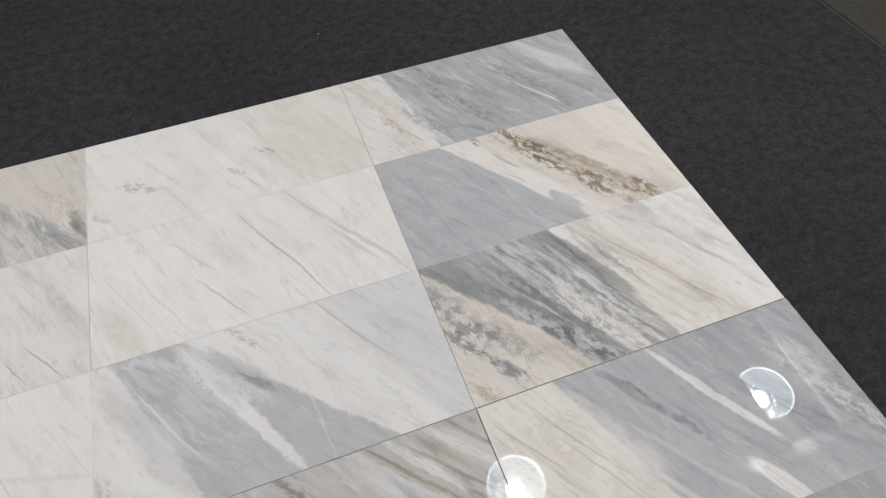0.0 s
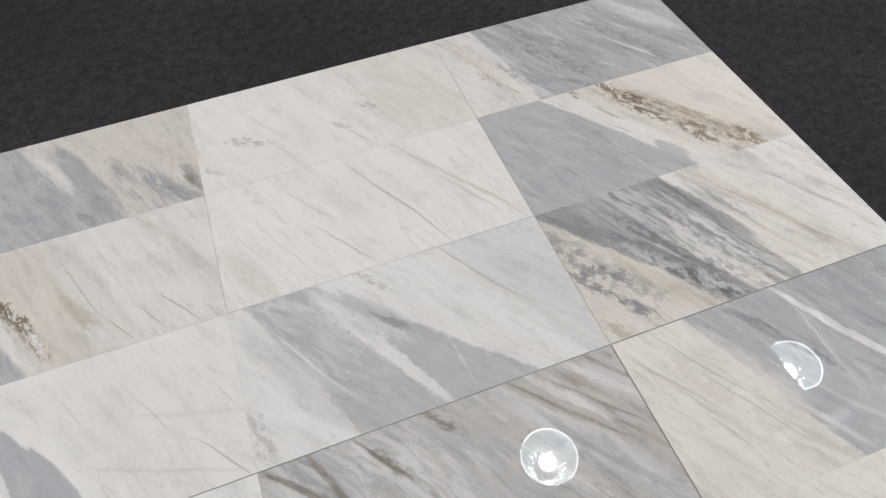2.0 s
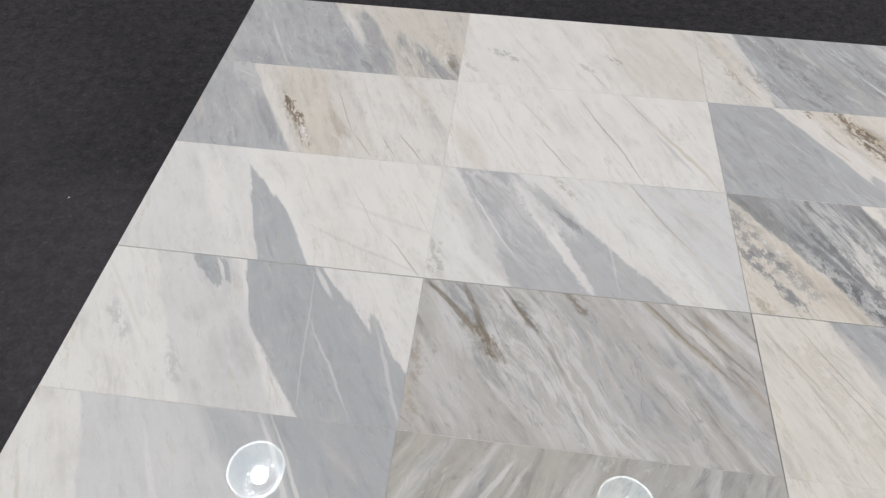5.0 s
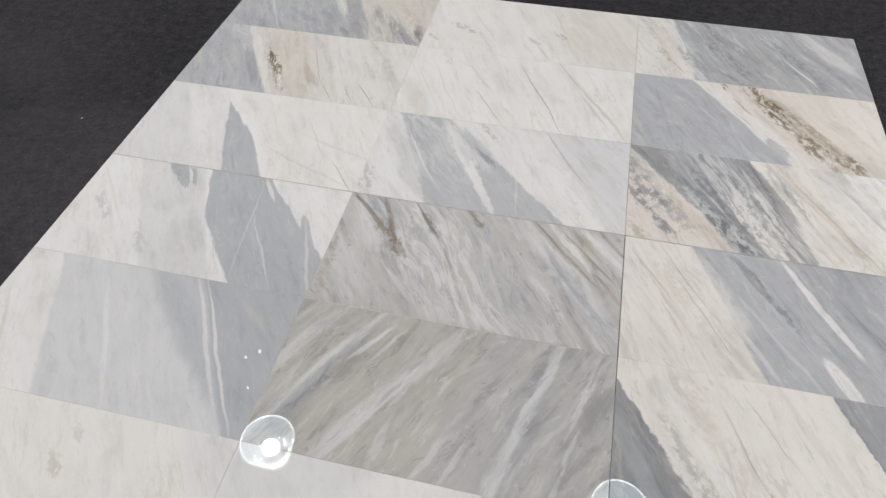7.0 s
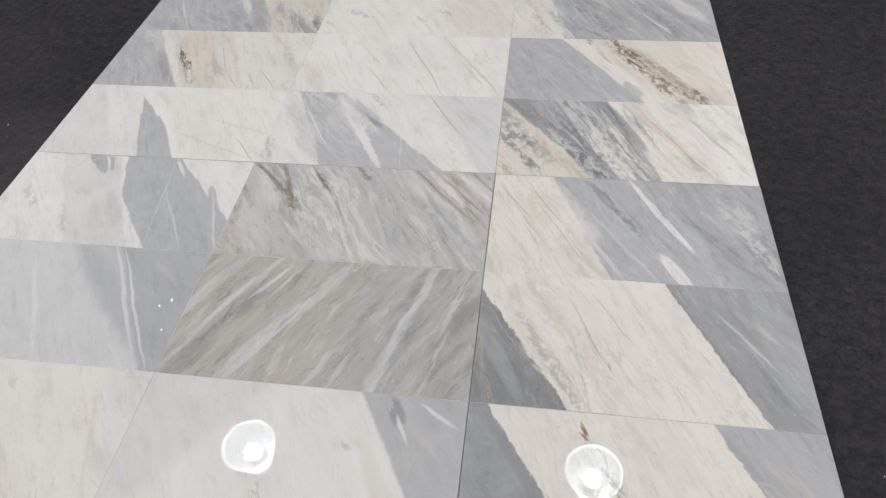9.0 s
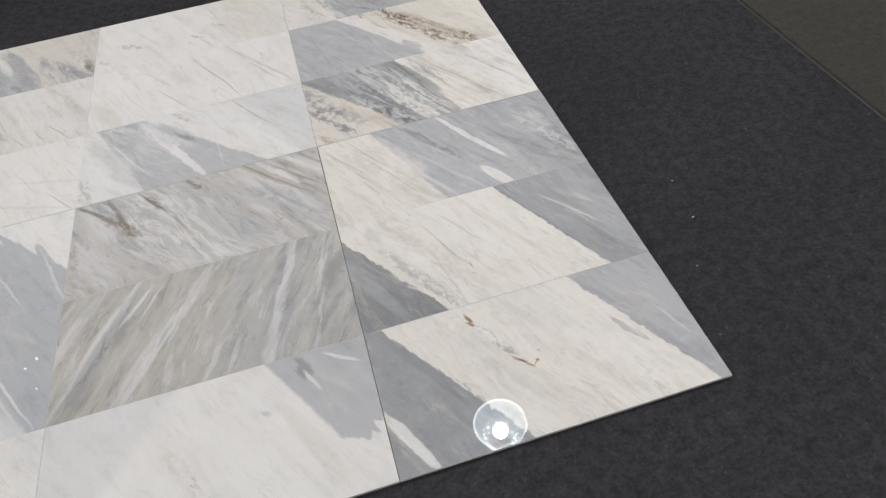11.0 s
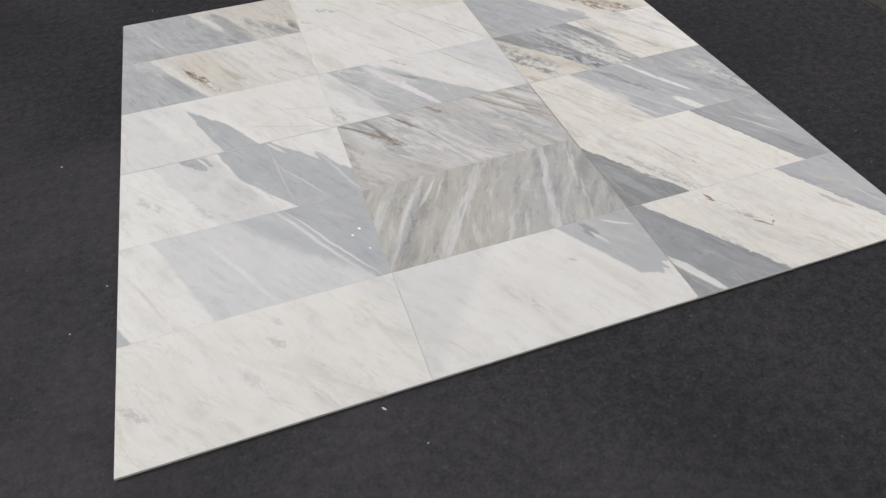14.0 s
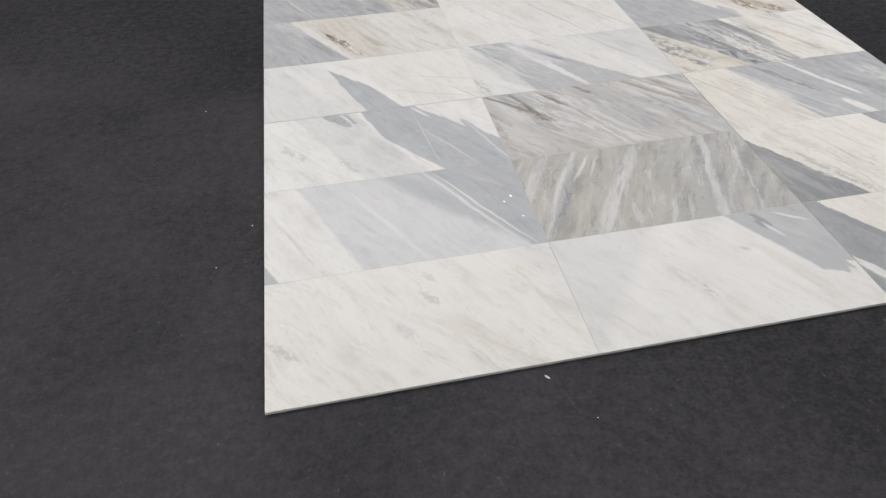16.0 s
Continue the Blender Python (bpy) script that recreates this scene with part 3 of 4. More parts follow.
m.blob(B2, 0.60, 0.50, 2, 0.242, 0.094, -48, 0.0800, 0.0085)
m.blob(W, 0.60, 0.50, 1, 0.264, 0.098, -48, 0.0650, 0.0070)
m.blob(OB, 0.55, 0.60, 1, 0.284, 0.112, -50, 0.0500, 0.0040)
m.blob(B2, 0.50, 0.60, 1, 0.285, -0.013, -52, 0.0600, 0.0045)
m.blob(LG, 0.5, 0.5, 2, 0.277, 0.085, -56, 0.0715, 0.0217)
m.blob(G2, 0.6, 0.6, 1, 0.051, -0.013, -65, 0.0852, 0.0048)
m.blob(LG, 0.6, 0.6, 1, -0.008, -0.009, -58, 0.0927, 0.0060)
m.blob(LG, 0.5, 0.6, 1, -0.150, -0.057, -49, 0.0661, 0.0048)
m.blob(G2, 0.5, 0.6, 1, 0.180, 0.026, -57, 0.0915, 0.0060)
m.blob(G2, 0.5, 0.6, 1, 0.245, -0.056, -49, 0.0607, 0.0060)
m.blob(B2, 0.6, 0.6, 3, -0.294, -0.024, -82, 0.0544, 0.0104)
m.blob(B2, 0.5, 0.6, 3, -0.292, -0.108, -71, 0.0333, 0.0094)
marble_tile(m, 1, 3, "polished greige marble tile with brown feathery marks and pale streaks")

m = Marble("marble_fifth_middle", (0.422, 0.406, 0.374), -117, 0.55, 0.30)
m.cut(G, 0.35, 0.04, 1, (0.035, 0.002, -102))
m.blob(LG, 0.72, 0.6, 2, -0.224, 0.004, -119, 0.1808, 0.0108)
m.blob(G2, 0.64, 0.6, 2, -0.214, -0.002, -119, 0.1470, 0.0113)
m.blob(LG, 0.51, 0.6, 2, -0.263, 0.073, -120, 0.0941, 0.0141)
m.blob(G2, 0.42, 0.6, 2, -0.232, -0.060, -118, 0.0707, 0.0116)
m.blob(LG, 0.8, 0.6, 1, -0.147, 0.080, -126, 0.0529, 0.0048)
m.blob(LG, 0.6, 0.6, 1, -0.117, 0.080, -122, 0.0508, 0.0036)
m.blob(LG, 0.55, 0.6, 2, -0.081, -0.004, -125, 0.1954, 0.0168)
m.blob(LG, 0.5, 0.5, 2, -0.123, -0.083, -123, 0.0953, 0.0073)
m.blob(LG, 0.6, 0.6, 1, -0.068, -0.020, -114, 0.0318, 0.0036)
m.blob(G2, 0.5, 0.6, 1, -0.084, -0.013, -116, 0.0347, 0.0036)
m.blob(LG, 0.5, 0.5, 2, -0.075, -0.103, -103, 0.0568, 0.0079)
m.blob(G2, 0.42, 0.6, 2, 0.149, 0.000, -103, 0.1633, 0.0164)
m.blob(LG, 0.7, 0.5, 2, 0.172, 0.046, -104, 0.1184, 0.0117)
m.blob(LG, 0.51, 0.6, 2, 0.130, -0.103, -104, 0.0708, 0.0116)
m.blob(G2, 0.42, 0.6, 2, 0.164, -0.051, -103, 0.1133, 0.0134)
m.blob(LG, 0.5, 0.5, 2, 0.257, 0.060, -104, 0.0699, 0.0061)
m.blob(LG, 0.5, 0.6, 1, 0.241, -0.043, -107, 0.0363, 0.0036)
m.blob(LG, 0.5, 0.6, 1, 0.218, -0.125, -111, 0.0354, 0.0048)
m.blob(LG, 0.5, 0.6, 1, 0.054, -0.113, -114, 0.0487, 0.0048)
m.blob(LG, 0.45, 0.6, 1, 0.009, -0.116, -119, 0.0503, 0.0060)
marble_tile(m, 1, 4, "polished taupe marble tile with sweeping pale curved streaks")

m = Marble("marble_near_middle", (0.706, 0.696, 0.677), -58, 0.16, 0.2)
m.cut(LG2, 0.5, 0.05, 1, (-0.175, 0.009, 52))
m.cut(G, 0.85, 0.010, 4, (0.166, 0.055, -59), (0.260, -0.049, 8))
m.blob(W, 0.5, 0.6, 1, 0.144, 0.026, -51, 0.0651, 0.0211)
m.blob(T, 0.4, 0.6, 2, 0.178, -0.043, -65, 0.1112, 0.0158)
m.blob(T, 0.5, 0.5, 3, -0.055, -0.016, -59, 0.0632, 0.0141)
m.blob(G2, 0.45, 0.5, 3, -0.034, -0.048, -60, 0.0219, 0.0072)
m.blob(D2, 0.6, 0.4, 2, 0.184, 0.109, -74, 0.0300, 0.0099)
m.blob(W, 0.7, 0.6, 1, 0.195, 0.086, -61, 0.0284, 0.0036)
m.blob(W, 0.7, 0.6, 1, 0.254, 0.118, -30, 0.0373, 0.0036)
m.blob(T, 0.5, 0.6, 1, -0.246, -0.070, -54, 0.0788, 0.0024)
m.blob(G, 0.5, 0.6, 3, 0.100, 0.046, -57, 0.0116, 0.0054)
marble_tile(m, 1, 5, "polished white marble tile with a grey cloudy corner")

m = Marble("marble_far_east", (0.365, 0.371, 0.384), -63, 0.5, 0.3)
m.cut(C, 0.97, 0.010, 2, (-0.173, -0.006, 102))
m.blob(T, 0.5, 0.5, 2, -0.227, -0.006, -73, 0.1461, 0.0165)
m.blob(LG, 0.7, 0.3, 2, -0.174, -0.004, -72, 0.1702, 0.0167)
m.blob(G, 0.9, 0.3, 2, -0.157, 0.003, -77, 0.1220, 0.0167)
m.blob(LG, 0.7, 0.6, 1, -0.149, -0.082, -64, 0.0847, 0.0036)
m.blob(D2, 0.5, 0.6, 2, -0.037, 0.042, -47, 0.1223, 0.0193)
m.blob(D2, 0.6, 0.5, 2, -0.027, -0.141, -37, 0.0665, 0.0086)
m.blob(LG, 0.55, 0.5, 2, 0.212, 0.058, -55, 0.1203, 0.0219)
m.blob(D2, 0.35, 0.6, 2, 0.157, -0.076, -46, 0.1209, 0.0284)
m.blob(LG, 0.8, 0.6, 1, 0.137, -0.061, -59, 0.0638, 0.0036)
m.blob(LG, 0.6, 0.6, 1, 0.062, 0.078, -54, 0.0451, 0.0030)
m.blob(B2, 0.55, 0.6, 1, 0.020, 0.020, -56, 0.1300, 0.0020)
m.blob(B2, 0.50, 0.6, 1, 0.080, -0.040, -54, 0.0900, 0.0018)
m.blob(D, 0.50, 0.5, 3, -0.060, -0.020, -58, 0.1300, 0.0200)
m.blob(D, 0.45, 0.5, 3, 0.110, 0.020, -54, 0.1300, 0.0160)
m.blob(TT, 0.55, 0.5, 3, -0.215, 0.030, -62, 0.1200, 0.0260)
m.blob(D2, 0.50, 0.5, 3, -0.150, -0.060, -60, 0.0800, 0.0180)
m.blob(B2, 0.6, 0.5, 3, -0.230, -0.036, -66, 0.0435, 0.0103)
m.blob(B2, 0.5, 0.6, 1, -0.192, -0.096, -58, 0.0329, 0.0024)
marble_tile(m, 2, 0, "polished blue-grey marble tile with a cream corner")

m = Marble("marble_second_east", (0.67, 0.635, 0.585), -60, 0.34, 0.3)
m.cut(T, 0.4, 0.03, 2, (0.238, 0.003, 109))
m.cut(W, 0.5, 0.02, 2, (0.020, -0.004, 125))
m.cut(G, 0.98, 0.008, 1, (-0.047, 0.006, 126))
m.blob(G, 0.8, 0.3, 4, 0.042, -0.102, -69, 0.0439, 0.0181)
m.blob(G2, 0.35, 0.6, 1, -0.228, -0.012, -78, 0.1058, 0.0048)
m.blob(LG, 0.45, 0.6, 1, -0.085, 0.060, -59, 0.0264, 0.0030)
m.blob(LG, 0.4, 0.6, 1, -0.119, 0.008, -55, 0.0353, 0.0024)
m.blob((0.53, 0.45, 0.345), 0.80, 0.45, 2, 0.112, -0.004, -52, 0.1900, 0.0240)
m.blob(B2, 0.75, 0.6, 3, 0.095, 0.003, -52, 0.2151, 0.0317)
m.blob(B, 0.80, 0.5, 3, 0.092, 0.024, -52, 0.1500, 0.0095)
m.blob(B, 0.65, 0.5, 3, 0.170, -0.090, -48, 0.0900, 0.0130)
m.blob(W, 0.60, 0.5, 3, 0.118, -0.012, -52, 0.1300, 0.0080)
m.blob(B, 0.85, 0.5, 3, 0.009, 0.135, -50, 0.0353, 0.0132)
m.blob(B, 0.95, 0.45, 3, 0.047, 0.052, -65, 0.0743, 0.0215)
m.blob(B, 0.75, 0.5, 3, 0.119, -0.074, -64, 0.0508, 0.0161)
m.blob(B2, 0.7, 0.5, 3, 0.146, -0.028, -51, 0.0836, 0.0154)
m.blob(B, 0.8, 0.5, 3, 0.217, -0.113, -65, 0.0308, 0.0108)
m.blob(B, 0.6, 0.5, 3, 0.165, -0.140, -63, 0.0247, 0.0097)
m.blob(B, 0.7, 0.5, 3, -0.069, 0.138, -70, 0.0203, 0.0072)
m.blob(B2, 0.6, 0.6, 1, -0.029, 0.056, -56, 0.0358, 0.0036)
m.blob(B2, 0.5, 0.6, 1, -0.029, -0.000, -53, 0.0203, 0.0024)
m.blob(W, 0.5, 0.6, 1, 0.049, 0.047, -51, 0.0339, 0.0036)
m.blob(T, 0.6, 0.6, 1, 0.281, -0.038, -80, 0.0965, 0.0036)
marble_tile(m, 2, 1, "polished marble tile, smooth grey beside cream, rusty crystals")

m = Marble("marble_third_east", (0.69, 0.665, 0.62), -62, 0.62, 0.5)
m.cut(W, 0.6, 0.03, 1, (0.200, 0.014, -72))
m.cut(TT, 0.45, 0.03, 2, (-0.194, 0.005, 126))
m.cut(MG, 0.95, 0.010, 7, (-0.180, -0.010, -50), (0.020, 0.010, 108))
m.blob(G, 0.75, 0.45, 5, -0.130, 0.060, -55, 0.1500, 0.0560)
m.blob(G, 0.45, 0.60, 1, -0.165, 0.100, -52, 0.0900, 0.0180)
m.blob(G2, 0.60, 0.50, 2, -0.060, 0.090, -62, 0.1100, 0.0220)
m.blob(D2, 0.71, 0.40, 7, -0.125, -0.030, -52, 0.1500, 0.0150)
m.blob(D, 0.71, 0.35, 7, -0.095, -0.095, -53, 0.0850, 0.0165)
m.blob(D, 0.49, 0.50, 5, -0.070, 0.010, -60, 0.1500, 0.0450)
m.blob(D2, 0.67, 0.35, 7, -0.040, 0.100, -64, 0.0800, 0.0110)
m.blob(D, 0.67, 0.35, 7, 0.020, 0.030, -66, 0.1050, 0.0150)
m.blob(D2, 0.76, 0.30, 7, 0.048, -0.085, -66, 0.0850, 0.0150)
m.blob(C, 0.90, 0.35, 7, -0.012, -0.105, -62, 0.0800, 0.0210)
m.blob(C, 0.80, 0.40, 5, -0.030, -0.050, -62, 0.1000, 0.0300)
m.blob(C, 0.80, 0.45, 7, -0.002, -0.010, -66, 0.0700, 0.0060)
m.blob(C, 0.70, 0.45, 7, -0.055, 0.020, -62, 0.0600, 0.0045)
m.blob(LG, 0.65, 0.50, 1, -0.090, 0.050, -58, 0.0700, 0.0040)
m.blob(LG, 0.60, 0.50, 1, -0.115, -0.010, -54, 0.0600, 0.0036)
m.blob(LG, 0.55, 0.50, 1, -0.020, 0.060, -66, 0.0700, 0.0045)
m.blob(D, 0.67, 0.40, 3, -0.006, -0.120, -60, 0.0600, 0.0100)
m.blob(D2, 0.59, 0.45, 3, 0.010, -0.060, -64, 0.0800, 0.0090)
m.blob(D2, 0.54, 0.50, 7, 0.062, 0.030, -68, 0.0700, 0.0050)
m.blob(D2, 0.40, 0.55, 5, 0.040, 0.090, -66, 0.0700, 0.0250)
m.blob(TT, 0.75, 0.40, 2, -0.190, -0.040, -52, 0.1500, 0.0190)
m.blob(T, 0.60, 0.50, 3, -0.150, -0.090, -52, 0.1000, 0.0260)
m.blob(D2, 0.67, 0.50, 3, -0.264, 0.030, -58, 0.0900, 0.0330)
m.blob(W, 0.85, 0.40, 3, -0.236, 0.018, -67, 0.0320, 0.0190)
m.blob(D, 0.76, 0.35, 3, -0.276, -0.030, -56, 0.0500, 0.0170)
m.blob(D2, 0.76, 0.35, 3, -0.232, -0.100, -48, 0.0460, 0.0140)
m.blob(D2, 0.54, 0.40, 1, -0.226, -0.104, -46, 0.0300, 0.0070)
m.blob(D2, 0.49, 0.50, 3, -0.215, -0.050, -50, 0.0800, 0.0200)
m.blob(B2, 0.70, 0.50, 3, -0.280, -0.131, -52, 0.0300, 0.0120)
m.blob(TT, 0.75, 0.55, 2, 0.120, 0.000, -58, 0.1750, 0.0110)
m.blob(B2, 0.40, 0.55, 1, 0.142, -0.030, -58, 0.1300, 0.0028)
m.blob(TT, 0.55, 0.60, 1, 0.095, -0.061, -62, 0.1000, 0.0060)
m.blob(LG, 0.60, 0.55, 2, 0.165, 0.060, -58, 0.1000, 0.0120)
m.blob(G, 0.45, 0.60, 1, 0.215, 0.020, -58, 0.0900, 0.0040)
m.blob(C, 0.50, 0.45, 5, 0.010, -0.050, -64, 0.1200, 0.0300)
m.blob(C, 0.70, 0.45, 7, -0.045, -0.075, -58, 0.0900, 0.0060)
m.blob(C, 0.65, 0.45, 7, 0.030, -0.110, -64, 0.0600, 0.0060)
m.blob(C, 0.55, 0.50, 7, -0.075, -0.020, -58, 0.0800, 0.0040)
m.blob(LG, 0.55, 0.50, 5, -0.080, 0.060, -58, 0.1600, 0.0500)
m.blob(LG, 0.60, 0.50, 3, -0.110, -0.070, -52, 0.1300, 0.0160)
m.blob(LG, 0.50, 0.50, 3, -0.060, -0.110, -54, 0.0700, 0.0120)
m.blob(C, 0.60, 0.50, 3, -0.020, -0.060, -62, 0.1100, 0.0260)
m.blob(D, 0.60, 0.50, 3, -0.100, 0.000, -54, 0.1400, 0.0200)
m.blob(D, 0.55, 0.50, 3, -0.020, -0.020, -64, 0.1300, 0.0160)
m.blob(TT, 0.60, 0.50, 3, -0.170, -0.045, -51, 0.1600, 0.0140)
marble_tile(m, 2, 2, "polished cream marble tile crossed by bold dark charcoal streaks")

m = Marble("marble_fourth_east", (0.70, 0.674, 0.62), -62, 0.38, 0.5)
m.cut(G, 0.97, 0.008, 4, (-0.104, -0.000, -68))
m.cut(G2, 0.35, 0.03, 2, (0.129, -0.002, -59))
m.blob(C, 0.6, 0.4, 2, -0.119, 0.030, -63, 0.1043, 0.0286)
m.blob(W, 0.9, 0.4, 2, 0.067, 0.050, -61, 0.1240, 0.0079)
m.blob(W, 0.9, 0.3, 0, 0.092, -0.123, -60, 0.0552, 0.0140)
m.blob(D2, 0.7, 0.4, 2, -0.055, 0.095, -57, 0.0809, 0.0095)
m.blob(D2, 0.5, 0.5, 2, 0.274, -0.079, -60, 0.0850, 0.0156)
m.blob(G2, 0.5, 0.6, 1, 0.232, -0.103, -36, 0.0809, 0.0036)
m.blob(LG, 0.4, 0.6, 1, -0.010, -0.063, -56, 0.1183, 0.0048)
m.blob(T, 0.6, 0.6, 1, -0.206, -0.027, -61, 0.1259, 0.0036)
m.blob(T, 0.5, 0.6, 1, -0.239, -0.069, -58, 0.0833, 0.0048)
m.blob(T, 0.3, 0.6, 5, -0.211, -0.009, -57, 0.1669, 0.0408)
m.blob(B2, 0.4, 0.6, 1, -0.252, 0.065, -55, 0.0639, 0.0024)
m.blob(C, 0.5, 0.6, 1, -0.057, -0.087, -60, 0.0754, 0.0060)
m.blob(D2, 0.4, 0.6, 1, 0.155, -0.003, -59, 0.0888, 0.0024)
m.blob(D2, 0.4, 0.6, 1, 0.195, -0.039, -46, 0.0621, 0.0024)
m.blob(T, 0.5, 0.6, 3, -0.202, 0.067, -59, 0.0571, 0.0147)
m.blob(B2, 0.35, 0.6, 1, -0.211, -0.045, -66, 0.0444, 0.0024)
m.blob(T, 0.55, 0.5, 3, -0.175, 0.000, -60, 0.1500, 0.0180)
m.blob(B2, 0.45, 0.6, 1, -0.180, 0.060, -57, 0.0900, 0.0018)
m.blob(G2, 0.40, 0.6, 1, -0.150, -0.020, -60, 0.1100, 0.0016)
m.blob(D, 0.55, 0.5, 3, -0.020, 0.050, -58, 0.0900, 0.0060)
m.blob(D2, 0.45, 0.5, 3, 0.270, 0.020, -62, 0.1300, 0.0300)
m.blob(LG, 0.60, 0.5, 3, 0.262, -0.030, -62, 0.1300, 0.0140)
m.blob(LG, 0.5, 0.6, 3, 0.256, 0.044, -75, 0.0564, 0.0171)
marble_tile(m, 2, 3, "polished marble tile, cream beside blue-grey with a white stripe")

m = Marble("marble_fifth_east", (0.71, 0.682, 0.638), -63, 0.30, 0.6)
m.cut(D2, 0.95, 0.005, 7, (-0.221, -0.013, 124))
m.blob(D, 0.7, 0.5, 2, -0.175, -0.067, -59, 0.1240, 0.0156)
m.blob(C, 0.5, 0.6, 1, -0.172, -0.032, -59, 0.0407, 0.0024)
m.blob(T, 0.4, 0.6, 1, -0.246, 0.057, -52, 0.0662, 0.0024)
m.blob(D3, 0.5, 0.5, 1, -0.262, -0.051, -63, 0.1095, 0.0147)
m.blob(W, 0.5, 0.6, 1, -0.187, -0.074, -39, 0.0126, 0.0036)
m.cut(G2, 0.97, 0.005, 7, (0.141, 0.001, -63))
m.blob(D2, 0.6, 0.4, 2, 0.145, -0.005, -64, 0.1715, 0.0053)
m.blob(G, 0.7, 0.5, 1, 0.275, 0.006, -78, 0.1445, 0.0364)
m.cut(CR, 0.97, 0.004, 7, (-0.221, -0.013, -56), (0.141, 0.001, 117))
m.blob(LG, 0.6, 0.5, 3, -0.180, -0.060, -59, 0.0398, 0.0085)
m.blob(D2, 0.5, 0.5, 3, -0.161, -0.057, -59, 0.1281, 0.0130)
m.blob(T, 0.25, 0.7, 5, -0.157, -0.014, -47, 0.1903, 0.0702)
m.blob(LG, 0.6, 0.6, 1, 0.204, 0.027, -52, 0.0691, 0.0030)
m.blob(G, 0.6, 0.6, 1, 0.221, -0.010, -61, 0.0735, 0.0024)
m.blob(T, 0.55, 0.5, 3, -0.130, 0.020, -58, 0.1600, 0.0230)
m.blob(W, 0.6, 0.5, 3, -0.150, -0.010, -56, 0.1500, 0.0120)
m.blob(B2, 0.45, 0.6, 1, -0.088, 0.010, -66, 0.0900, 0.0018)
m.blob(B2, 0.40, 0.6, 1, -0.045, 0.060, -58, 0.0700, 0.0016)
m.blob(T, 0.40, 0.6, 2, 0.050, 0.020, -60, 0.1500, 0.0080)
m.blob(B2, 0.7, 0.5, 0, -0.053, -0.056, -76, 0.0076, 0.0021)
m.blob(B2, 0.5, 0.6, 1, -0.057, -0.081, -29, 0.0072, 0.0014)
m.blob(G, 0.3, 0.6, 1, -0.107, -0.069, -80, 0.0803, 0.0024)
m.blob(T, 0.4, 0.6, 1, -0.108, 0.056, -70, 0.0353, 0.0024)
m.blob(LG, 0.6, 0.5, 3, -0.057, -0.000, -51, 0.0161, 0.0052)
marble_tile(m, 2, 4, "polished cream marble tile with dark grey opposite corners")

m = Marble("marble_near_east", (0.71, 0.682, 0.638), -62, 0.30, 0.5)
m.cut(G2, 0.97, 0.005, 7, (-0.168, -0.001, 124))
m.blob(D2, 0.4, 0.5, 2, -0.175, -0.007, -55, 0.1618, 0.0143)
m.blob(W, 0.9, 0.25, 2, -0.275, -0.084, -60, 0.0865, 0.0112)
m.cut(G, 0.97, 0.005, 7, (0.204, -0.003, -61))
m.blob(G2, 0.5, 0.5, 2, 0.203, 0.008, -61, 0.1467, 0.0162)
m.cut(CR, 0.97, 0.004, 7, (-0.168, -0.001, -56), (0.204, -0.003, 119))
m.blob(T, 0.2, 0.7, 5, -0.051, -0.007, -42, 0.2054, 0.0708)
m.blob(D2, 0.5, 0.4, 2, 0.184, -0.006, -56, 0.0402, 0.0072)
m.blob(W, 0.5, 0.6, 1, 0.188, -0.002, -65, 0.0287, 0.0036)
m.blob(LG, 0.5, 0.6, 1, 0.268, -0.007, -66, 0.0377, 0.0030)
m.blob(T, 0.45, 0.5, 3, -0.085, 0.070, -56, 0.1100, 0.0160)
m.blob(LG, 0.60, 0.5, 3, -0.080, 0.075, -56, 0.0850, 0.0100)
m.blob(G2, 0.50, 0.5, 3, -0.066, 0.050, -54, 0.0500, 0.0060)
m.blob(T, 0.35, 0.6, 2, 0.060, 0.000, -60, 0.1500, 0.0070)
m.blob(O, 0.9, 0.4, 2, -0.108, 0.126, -50, 0.0125, 0.0063)
m.blob(B, 0.7, 0.4, 2, -0.103, 0.123, -53, 0.0077, 0.0029)
m.blob(O, 0.75, 0.5, 0, -0.038, 0.001, -40, 0.0144, 0.0026)
m.blob(B, 0.7, 0.5, 0, -0.032, -0.004, -46, 0.0099, 0.0024)
m.blob(O, 0.7, 0.5, 0, -0.022, -0.017, -41, 0.0091, 0.0024)
m.blob(O, 0.7, 0.6, 1, -0.010, -0.016, 37, 0.0079, 0.0016)
m.blob(O, 0.7, 0.5, 0, -0.006, -0.011, -39, 0.0039, 0.0022)
m.blob(B2, 0.6, 0.5, 0, -0.052, 0.024, -40, 0.0118, 0.0035)
m.blob(G2, 0.6, 0.5, 0, 0.003, 0.008, -56, 0.0035, 0.0023)
m.blob(G2, 0.35, 0.6, 1, -0.054, 0.032, -51, 0.0172, 0.0018)
m.blob(W, 0.5, 0.6, 1, -0.076, 0.077, -62, 0.0356, 0.0036)
m.blob(G, 0.4, 0.6, 3, -0.076, 0.077, -62, 0.0356, 0.0078)
m.blob(D, 0.5, 0.5, 3, -0.147, -0.029, -55, 0.0341, 0.0068)
marble_tile(m, 2, 5, "polished cream marble tile with grey ends and small rust spots")


